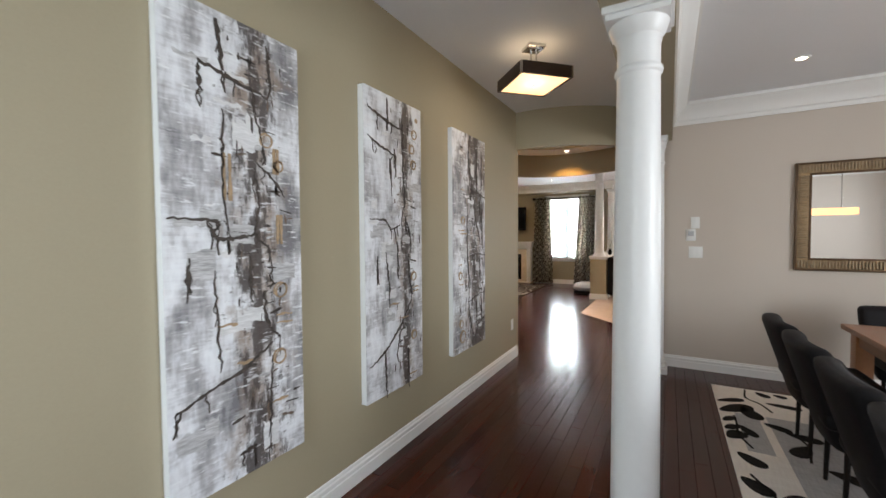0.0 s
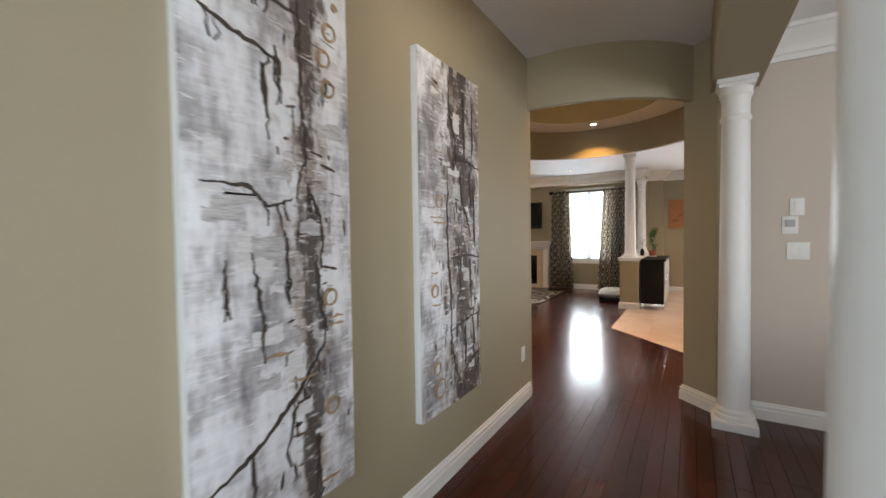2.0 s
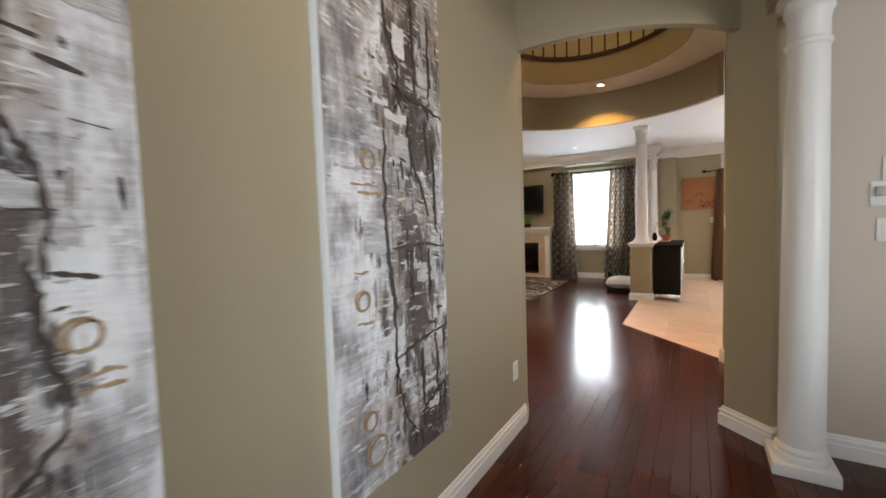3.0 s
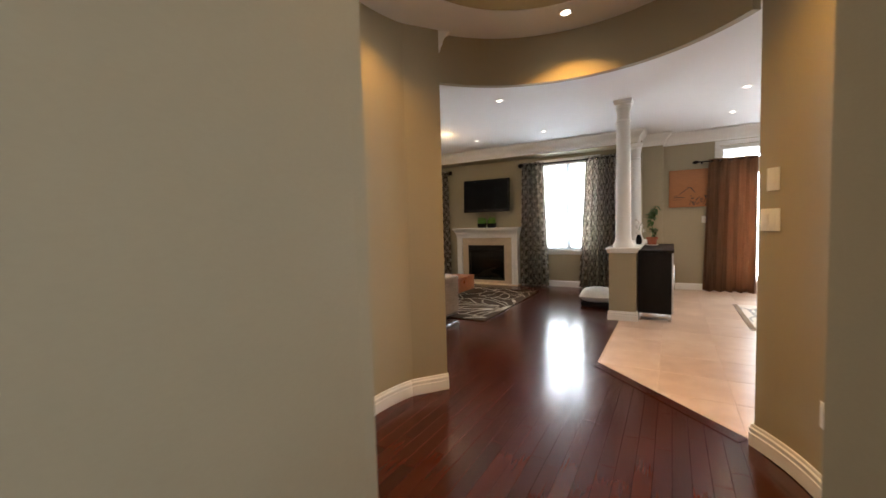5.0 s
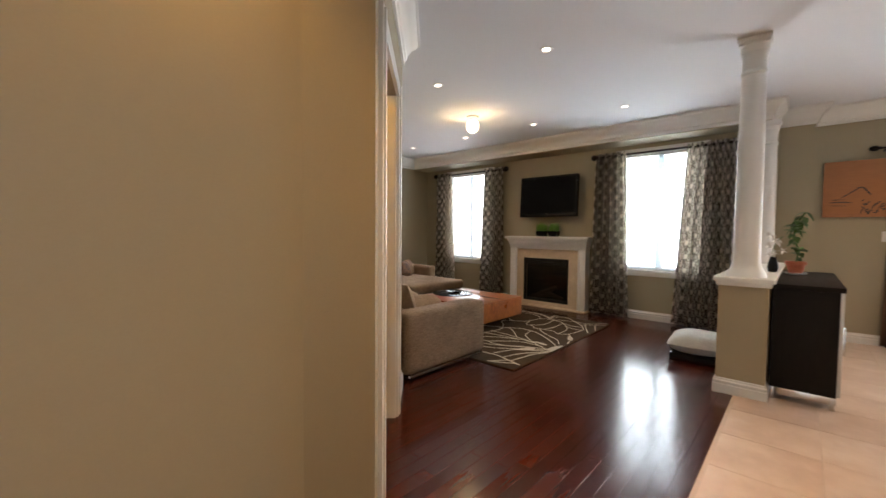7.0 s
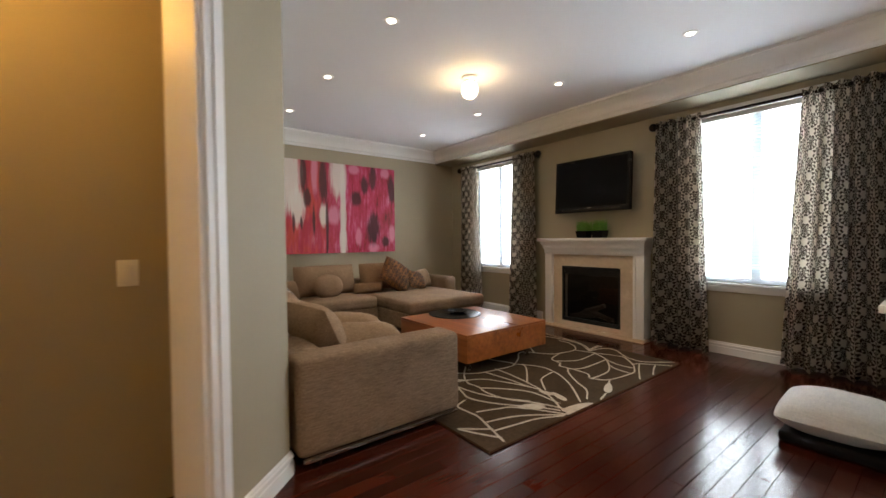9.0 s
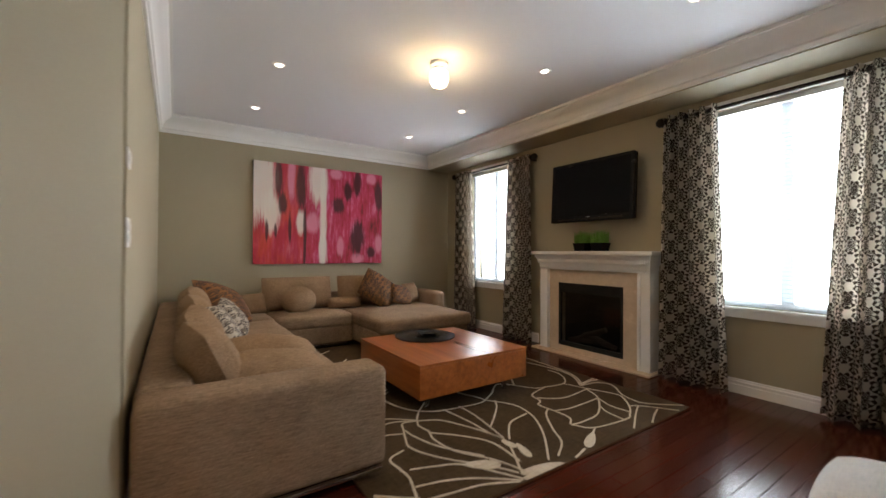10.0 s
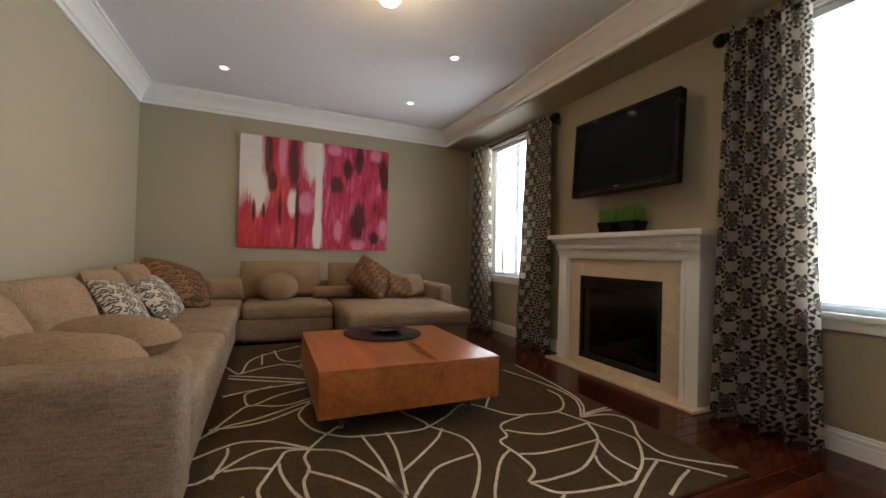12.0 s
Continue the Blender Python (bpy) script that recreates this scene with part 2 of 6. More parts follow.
# stairwell above the round lobby
structure("wall_stairwell_fascia", ring_wall(bmesh.new(), CX, CY, VOID - 0.004, VOID + 0.05, 0, 360, RZ + 0.006, 2.925, 48), OLIVE, "round tan fascia of the upper landing", True)
structure("wall_upper_landing", ring_wall(bmesh.new(), CX, CY, 1.9, 2.0, 0, 360, 2.88, 5.3, 40), OLIVE, "tan wall of the upper landing", True)
structure("ceiling_upper", prism(bmesh.new(), arc(CX, CY, 2.0, 0, 360, 40)[:-1], 5.3, 5.4), CEIL)
structure("floor_upper", ring_wall(bmesh.new(), CX, CY, VOID + 0.05, 2.0, 0, 360, 2.88, 2.92, 48), OLIVE)

# walls
structure("wall_hall", wall_boxes(bmesh.new(), "y", -2.6, 4.29, HALL_X - 0.12, HALL_X, 0, H), OLIVE, "olive taupe painted hall wall")
structure("wall_lobby_west", ring_wall(bmesh.new(), CX, CY, R, RO, 148, 262.3, 0, H, 40), OLIVE, "curved olive taupe wall of the round lobby", True)
bm = prism(bmesh.new(), [(-1.53, 5.82), (JA.x, JA.y), diag(0.217), diag(0.217, -0.13), (-1.62, 5.92)], 0, H)
structure("wall_lobby_jamb", bm, OLIVE)
bm = prism(bmesh.new(), [diag(1.0), (JB.x, JB.y), (-2.6, 7.06), diag(1.0, -0.13)], 0, H)
prism(bm, [diag(0.217), diag(1.0), diag(1.0, -0.13), diag(0.217, -0.13)], 2.12, H)
structure("wall_slanting", bm, OLIVE)
poly = [(0.687, 4.63), (0.80, DIN_Y), (0.80, 6.19), (0.545, 6.15)] + arc(CX, CY, RE, 35, -33, 20)[1:-1] + [(0.486, 4.82)]
structure("wall_lobby_east", prism(bmesh.new(), poly, 0, H), OLIVE, "curved olive taupe wall of the round lobby", True)
structure("wall_header_near", ring_wall(bmesh.new(), CX, CY, R, RO, 262.3, 326, HEAD, H, 24), OLIVE, "curved olive taupe header over the lobby opening", True)
structure("wall_header_far", ring_wall(bmesh.new(), CX, CY, R, RO, 36, 148, HEAD, H, 40), OLIVE, "curved olive taupe header over the lobby opening", True)
structure("wall_dining", wall_boxes(bmesh.new(), "x", 0.80, 4.7, DIN_Y, DIN_Y + 0.12, 0, H), GREIGE, "greige painted dining room wall")
structure("wall_dining_east", wall_boxes(bmesh.new(), "y", -2.6, DIN_Y, 4.6, 4.72, 0, H, [(0.2, 2.4, 0.6, 2.4)]), GREIGE)
structure("wall_dining_south", wall_boxes(bmesh.new(), "x", 0.89, 4.6, -1.02, -0.9, 0, H), GREIGE)
structure("wall_front", wall_boxes(bmesh.new(), "x", -0.71, 4.72, -2.72, -2.6, 0, H, [(-0.4, 1.6, 0.3, 2.5)]), OLIVE)
structure("wall_kitchen_south", wall_boxes(bmesh.new(), "x", 0.80, 4.7, 6.07, 6.19, 0, H), OLIVE)
structure("wall_kitchen_east", wall_boxes(bmesh.new(), "y", 6.19, 11.8, 4.6, 4.72, 0, H), OLIVE)
structure("wall_kitchen_north", wall_boxes(bmesh.new(), "x", 0.01, 4.7, KIT_Y, KIT_Y + 0.2, 0, H, [(0.84, 2.55, 0.0, 2.46)]), OLIVE)
structure("wall_kitchen_step", wall_boxes(bmesh.new(), "x", -0.31, 0.01, 11.42, KIT_Y + 0.2, 0, H), OLIVE)
W1, W2 = (-5.50, -4.46, 0.72, 2.40), (-2.10, -1.06, 0.72, 2.40)
structure("wall_window", wall_boxes(bmesh.new(), "x", FAM_X - 0.12, -0.31, TV_Y, TV_Y + 0.2, 0, H, [W1, W2]), OLIVE, "olive taupe wall with fireplace and windows")
structure("wall_painting", wall_boxes(bmesh.new(), "y", FAM_Y - 0.12, TV_Y, FAM_X - 0.12, FAM_X, 0, H), OLIVE)
structure("wall_sofa", wall_boxes(bmesh.new(), "x", FAM_X, -2.55, FAM_Y - 0.12, FAM_Y, 0, H), OLIVE)
structure("beam_window_wall", box(bmesh.new(), FAM_X, -0.36, 10.86, TV_Y, 2.53, H), OLIVE, "dropped bulkhead along the window wall")
structure("beam_dining", box(bmesh.new(), 0.65, 0.93, -2.6, DIN_Y - 0.02, HEAD, H), OLIVE, "olive taupe beam carried by white columns")
# small room behind the slanting doorway
bm = wall_boxes(bmesh.new(), "y", 5.3, 7.06, -2.72, -2.6, 0, H)
structure("wall_passage", bm, OLIVE)
structure("wall_passage_south", wall_boxes(bmesh.new(), "x", -2.72, -1.62, 5.2, 5.3, 0, H), OLIVE)

# mouldings
BASE = [(0, 0), (0.017, 0), (0.017, 0.070), (0.012, 0.074), (0.012, 0.082), (0.016, 0.087), (0.016, 0.098), (0.008, 0.104), (0.008, 0.114), (0.004, 0.120), (0, 0.121)]
CROWN = [(0, H - 0.20), (0.016, H - 0.20), (0.018, H - 0.165), (0.032, H - 0.155), (0.038, H - 0.12), (0.070, H - 0.075), (0.105, H - 0.05), (0.118, H - 0.03), (0.135, H - 0.028), (0.135, H - 0.001), (0, H - 0.001)]


def moulding(name, path, profile, closed=False):
    return structure(name, sweep(bmesh.new(), path, profile, closed), TRIM, "white painted " + name.split("_")[0] + " moulding", True)


moulding("baseboard_hall", [(HALL_X, 4.28), (HALL_X, -2.6)], BASE)
moulding("baseboard_lobby_west", [(-1.34, 6.065), (-1.525, 5.825)] + arc(CX, CY, R - 0.001, 162, 262, 30), BASE)
moulding("baseboard_slanting", [(-2.9, FAM_Y), (JB.x, JB.y), diag(1.11)], BASE)
moulding("baseboard_lobby_east", [(0.80, DIN_Y), (0.69, 4.632), (0.486, 4.82)] + arc(CX, CY, RE - 0.001, -33, 35, 20)[1:] + [(0.56, 6.19), (0.8, 6.19)], BASE)
moulding("baseboard_dining", [(4.6, DIN_Y), (0.80, DIN_Y)], BASE)
moulding("baseboard_window_wall", [(-0.55, TV_Y), (-2.50, TV_Y)], BASE)
moulding("baseboard_window_wall_west", [(-4.07, TV_Y), (FAM_X, TV_Y), (FAM_X, FAM_Y), (-2.9, FAM_Y)], BASE)
moulding("baseboard_kitchen", [(0.80, KIT_Y), (0.01, KIT_Y), (0.01, 11.42), (-0.31, 11.42)], BASE)
moulding("crown_family", [(4.6, 6.19), (4.6, KIT_Y), (0.01, KIT_Y), (0.01, 11.42), (-0.36, 11.42), (-0.36, 10.86), (FAM_X, 10.86), (FAM_X, FAM_Y), (JB.x, JB.y), diag(0.0)], CROWN)
moulding("crown_dining", [(0.93, -0.9), (4.6, -0.9), (4.6, DIN_Y), (0.93, DIN_Y), (0.93, -0.9)], [(o, z - H + DIN_H) for o, z in CROWN])

# door casing in the slanting wall
CASE = bmesh.new()
for s0, s1 in ((0.09, 0.217), (1.0, 1.097)):
    prism(CASE, [diag(s0, 0), diag(s1, 0), diag(s1, 0.02), diag(s0, 0.02)], 0, 2.215)
    mid = s0 + 0.03 if s0 < 0.5 else s1 - 0.06
    prism(CASE, [diag(mid, 0.02), diag(mid + 0.03, 0.02), diag(mid + 0.03, 0.03), diag(mid, 0.03)], 0, 2.2)
prism(CASE, [diag(0.217, 0), diag(1.0, 0), diag(1.0, 0.02), diag(0.217, 0.02)], 2.12, 2.215)
for s0, s1 in ((0.217, 0.235), (0.982, 1.0)):
    prism(CASE, [diag(s0, 0.0), diag(s1, 0.0), diag(s1, -0.13), diag(s0, -0.13)], 0, 2.12)
structure("trim_doorway", CASE, TRIM, "cream white door casing of the slanting doorway")

# ---- more materials ----


def nodes_of(name, rough=0.6):
    m = bpy.data.materials.new(name)
    m.use_nodes = True
    nt = m.node_tree
    p = nt.nodes["Principled BSDF"]
    p.inputs["Roughness"].default_value = rough
    return m, nt, p


def math_node(nt, op, a, b=None, c=None):
    n = nt.nodes.new("ShaderNodeMath")
    n.operation = op
    for k, v in enumerate((a, b, c)):
        if v is None:
            continue
        if isinstance(v, (int, float)):
            n.inputs[k].default_value = v
        else:
            nt.links.new(v, n.inputs[k])
    return n.outputs[0]


def mapped(nt, out, scale=(1, 1, 1), loc=(0, 0, 0), rot=(0, 0, 0)):
    m = nt.nodes.new("ShaderNodeMapping")
    m.inputs["Scale"].default_value, m.inputs["Location"].default_value, m.inputs["Rotation"].default_value = scale, loc, rot
    nt.links.new(out, m.inputs[0])
    return m.outputs[0]


def noise_of(nt, vec, scale, detail=4, rough=0.55):
    n = nt.nodes.new("ShaderNodeTexNoise")
    n.inputs["Scale"].default_value, n.inputs["Detail"].default_value, n.inputs["Roughness"].default_value = scale, detail, rough
    nt.links.new(vec, n.inputs["Vector"])
    return n.outputs[0]


def ramp_of(nt, fac, stops):
    r = nt.nodes.new("ShaderNodeValToRGB")
    el = r.color_ramp.elements
    while len(el) < len(stops):
        el.new(0.5)
    for e, (pos, col) in zip(el, stops):
        e.position, e.color = pos, (*col, 1)
    nt.links.new(fac, r.inputs[0])
    return r.outputs[0]


def mix_of(nt, fac, a, b):
    n = nt.nodes.new("ShaderNodeMix")
    n.data_type = "RGBA"
    for v, k in ((fac, 0), (a, 6), (b, 7)):
        if isinstance(v, tuple):
            n.inputs[k].default_value = (*v, 1)
        elif isinstance(v, (int, float)):
            n.inputs[k].default_value = v
        else:
            nt.links.new(v, n.inputs[k])
    return n.outputs[2]


def bump_of(nt, p, height, strength, distance=0.002):
    b = nt.nodes.new("ShaderNodeBump")
    b.inputs["Strength"].default_value, b.inputs["Distance"].default_value = strength, distance
    nt.links.new(height, b.inputs["Height"])
    nt.links.new(b.outputs[0], p.inputs["Normal"])


def object_coords(nt):
    return nt.nodes.new("ShaderNodeTexCoord").outputs["Object"]


def plank_material():
    """Dark red-brown polished boards, each its own tone, with long grain."""
    m, nt, p = nodes_of("hardwood_strip", 0.15)
    co = object_coords(nt)
    info, geo = nt.nodes.new("ShaderNodeObjectInfo"), nt.nodes.new("ShaderNodeNewGeometry")
    rnd = math_node(nt, "FRACT", math_node(nt, "ADD", info.outputs["Random"], geo.outputs["Random Per Island"]))
    shift = nt.nodes.new("ShaderNodeCombineXYZ")
    nt.links.new(math_node(nt, "MULTIPLY", rnd, 37.0), shift.inputs[1])
    add = nt.nodes.new("ShaderNodeVectorMath")
    nt.links.new(co, add.inputs[0])
    nt.links.new(shift.outputs[0], add.inputs[1])
    grain = noise_of(nt, mapped(nt, add.outputs[0], (70, 3, 1)), 1.0, 5)
    tone = math_node(nt, "ADD", math_node(nt, "MULTIPLY", rnd, 0.6), math_node(nt, "MULTIPLY", grain, 0.4))
    col = ramp_of(nt, tone, [(0.1, (0.031, 0.0055, 0.0029)), (0.5, (0.050, 0.0088, 0.0042)), (0.9, (0.073, 0.0134, 0.0058))])
    nt.links.new(col, p.inputs["Base Color"])
    rough = math_node(nt, "ADD", 0.11, math_node(nt, "MULTIPLY", noise_of(nt, co, 3.0), 0.14))
    nt.links.new(rough, p.inputs["Roughness"])
    p.inputs["Specular IOR Level"].default_value = 0.38
    bump_of(nt, p, grain, 0.05, 0.001)
    return m


def canvas_material(seed, dark):
    """Scraped whites and cool greys of an abstract painting, with a dark worked seam and knife relief."""
    m, nt, p = nodes_of("abstract_grey_painting", 0.5)
    co = mapped(nt, object_coords(nt), (1, 1, 1), (seed * 3.1, seed * 1.7, seed * 2.3))
    pos = nt.nodes.new("ShaderNodeSeparateXYZ")
    nt.links.new(object_coords(nt), pos.inputs[0])
    broad = noise_of(nt, mapped(nt, co, (1, 6.0, 3.2)), 1.0, 4, 0.6)
    scrape = noise_of(nt, mapped(nt, co, (1, 6, 70)), 1.0, 4, 0.65)
    drag = noise_of(nt, mapped(nt, co, (1, 38, 7)), 1.0, 5, 0.7)
    tone = math_node(nt, "ADD", math_node(nt, "MULTIPLY", broad, 0.72), math_node(nt, "MULTIPLY", scrape, 0.14))
    tone = math_node(nt, "ADD", tone, math_node(nt, "MULTIPLY", drag, 0.18))
    col = ramp_of(nt, tone, [(0.37 + dark, (0.20, 0.195, 0.21)), (0.46 + dark, (0.46, 0.455, 0.475)), (0.53 + dark, (0.76, 0.77, 0.81)), (0.60 + dark, (0.88, 0.90, 0.94))])
    # where the paint is worked most heavily
    centre, spread = {1: (0.07, 0.17), 2: (0.10, 0.12), 3: (0.10, 0.36)}[seed]
    off = math_node(nt, "ABSOLUTE", math_node(nt, "SUBTRACT", pos.outputs[1], centre))
    seam = math_node(nt, "SUBTRACT", 1.0, math_node(nt, "DIVIDE", off, spread))
    seam = math_node(nt, "MULTIPLY", math_node(nt, "MAXIMUM", seam, -0.5), 0.22)
    tan = noise_of(nt, mapped(nt, co, (1, 9, 6), (5, 5, 5)), 1.0, 4, 0.6)
    fac = ramp_of(nt, math_node(nt, "ADD", tan, seam), [(0.60, (0, 0, 0)), (0.76, (0.75, 0.75, 0.75))])
    col = mix_of(nt, fac, col, (0.30, 0.22, 0.165))
    streak = noise_of(nt, mapped(nt, co, (1, 34, 9), (1, 2, 3)), 1.0, 5, 0.7)
    patch = noise_of(nt, mapped(nt, co, (1, 8, 4.5), (7, 3, 1)), 1.0, 3)
    heavy = math_node(nt, "ADD", math_node(nt, "ADD", math_node(nt, "MULTIPLY", streak, 0.55), math_node(nt, "MULTIPLY", patch, 0.55)), seam)
    fac = ramp_of(nt, heavy, [(0.672, (0, 0, 0)), (0.745, (0.9, 0.9, 0.9))])
    col = mix_of(nt, fac, col, (0.055, 0.040, 0.036))
    knife = noise_of(nt, mapped(nt, co, (1, 13, 60), (3, 1, 2)), 1.0, 4, 0.65)
    fac = ramp_of(nt, knife, [(0.58, (0, 0, 0)), (0.66, (0.8, 0.8, 0.8))])
    col = mix_of(nt, fac, col, (0.86, 0.87, 0.90))
    cut = noise_of(nt, mapped(nt, co, (1, 22, 60), (8, 4, 6)), 1.0, 4, 0.65)
    fac = ramp_of(nt, math_node(nt, "ADD", cut, math_node(nt, "MULTIPLY", seam, 0.6)), [(0.66, (0, 0, 0)), (0.71, (0.7, 0.7, 0.7))])
    nt.links.new(mix_of(nt, fac, col, (0.12, 0.10, 0.095)), p.inputs["Base Color"])
    bump_of(nt, p, math_node(nt, "ADD", math_node(nt, "ADD", scrape, drag), math_node(nt, "ADD", knife, streak)), 0.7, 0.004)
    return m


def red_painting_material():
    """Crimson, pink, white and dark brown dragged paint; local y runs along the canvas, z up."""
    m, nt, p = nodes_of("crimson_abstract_painting", 0.4)
    co = object_coords(nt)
    sep = nt.nodes.new("ShaderNodeSeparateXYZ")
    nt.links.new(co, sep.inputs[0])
    u = math_node(nt, "DIVIDE", sep.outputs[1], 1.81)
    v = math_node(nt, "DIVIDE", sep.outputs[2], 1.35)
    drag = noise_of(nt, mapped(nt, co, (1, 26, 3.0)), 1.0, 5, 0.65)
    blot = noise_of(nt, mapped(nt, co, (1, 5.5, 3.0), (2, 3, 4)), 1.0, 4, 0.6)
    weave = noise_of(nt, mapped(nt, co, (1, 10, 40)), 1.0, 3)
    base = ramp_of(nt, math_node(nt, "ADD", math_node(nt, "MULTIPLY", drag, 0.55), math_node(nt, "MULTIPLY", blot, 0.45)), [(0.34, (0.13, 0.006, 0.012)), (0.45, (0.40, 0.012, 0.04)), (0.54, (0.50, 0.03, 0.10)), (0.62, (0.60, 0.14, 0.25)), (0.72, (0.72, 0.45, 0.48))])
    red = ramp_of(nt, noise_of(nt, mapped(nt, co, (1, 8, 2)), 1.0, 3), [(0.45, (0.45, 0.012, 0.03)), (0.6, (0.62, 0.06, 0.02))])
    left = ramp_of(nt, u, [(0.25, (1, 1, 1)), (0.45, (0, 0, 0))])
    base = mix_of(nt, math_node(nt, "MULTIPLY", left, 0.65), base, red)

    def blob(cu, cv, ru, rv, soft=0.5, wob=0.5):
        """A ragged patch about (cu, cv)."""
        a = math_node(nt, "DIVIDE", math_node(nt, "SUBTRACT", u, cu), ru)
        b = math_node(nt, "DIVIDE", math_node(nt, "SUBTRACT", v, cv), rv)
        d = math_node(nt, "SQRT", math_node(nt, "ADD", math_node(nt, "MULTIPLY", a, a), math_node(nt, "MULTIPLY", b, b)))
        d = math_node(nt, "ADD", d, math_node(nt, "MULTIPLY", math_node(nt, "SUBTRACT", drag, 0.5), wob * 3))
        f = nt.nodes.new("ShaderNodeMapRange")
        f.inputs["From Min"].default_value, f.inputs["From Max"].default_value = 1 + soft / 2, 1 - soft / 2
        nt.links.new(d, f.inputs[0])
        return f.outputs[0]

    white, dark, pink = (0.74, 0.68, 0.62), (0.045, 0.006, 0.010), (0.66, 0.22, 0.32)
    col = base
    for c, spots in ((white, ((0.05, 0.80, 0.10, 0.36), (0.12, 0.52, 0.06, 0.2), (0.46, 0.88, 0.07, 0.25), (0.50, 0.60, 0.025, 0.5), (0.50, 0.12, 0.03, 0.2), (0.33, 0.42, 0.03, 0.12))),
                     (pink, ((0.42, 0.42, 0.05, 0.10), (0.26, 0.9, 0.025, 0.25), (0.60, 0.95, 0.05, 0.05), (0.90, 0.94, 0.04, 0.06), (0.64, 0.18, 0.03, 0.10), (0.78, 0.05, 0.05, 0.06), (0.97, 0.22, 0.03, 0.10))),
                     (dark, ((0.17, 0.85, 0.025, 0.22), (0.33, 0.80, 0.035, 0.24), (0.20, 0.60, 0.03, 0.10), (0.25, 0.35, 0.012, 0.16), (0.09, 0.33, 0.012, 0.10), (0.15, 0.33, 0.010, 0.07), (0.36, 0.25, 0.012, 0.35), (0.62, 0.62, 0.05, 0.08), (0.70, 0.78, 0.035, 0.10), (0.78, 0.88, 0.035, 0.14), (0.97, 0.75, 0.035, 0.16), (0.78, 0.28, 0.06, 0.18), (0.90, 0.12, 0.04, 0.06)))):
        for s in spots:
            col = mix_of(nt, math_node(nt, "MULTIPLY", blob(*s), 0.9), col, c)
    nt.links.new(col, p.inputs["Base Color"])
    bump_of(nt, p, weave, 0.4, 0.003)
    return m


def fabric(name, a, b, scale=160, rough=0.9, sheen=0.0):
    """A woven cloth of two yarn tones."""
    m, nt, p = nodes_of(name, rough)
    co = object_coords(nt)
    warp = noise_of(nt, mapped(nt, co, (scale, scale * 0.12, scale)), 1.0, 2)
    weft = noise_of(nt, mapped(nt, co, (scale * 0.12, scale, scale * 0.4)), 1.0, 2)
    yarn = math_node(nt, "MULTIPLY", math_node(nt, "ADD", warp, weft), 0.5)
    wear = noise_of(nt, co, 3.5, 3)
    tone = math_node(nt, "ADD", math_node(nt, "MULTIPLY", yarn, 0.75), math_node(nt, "MULTIPLY", wear, 0.25))
    nt.links.new(ramp_of(nt, tone, [(0.35, a), (0.65, b)]), p.inputs["Base Color"])
    p.inputs["Sheen Weight"].default_value = sheen
    p.inputs["Specular IOR Level"].default_value = 0.15
    bump_of(nt, p, yarn, 0.7, 0.003)
    return m


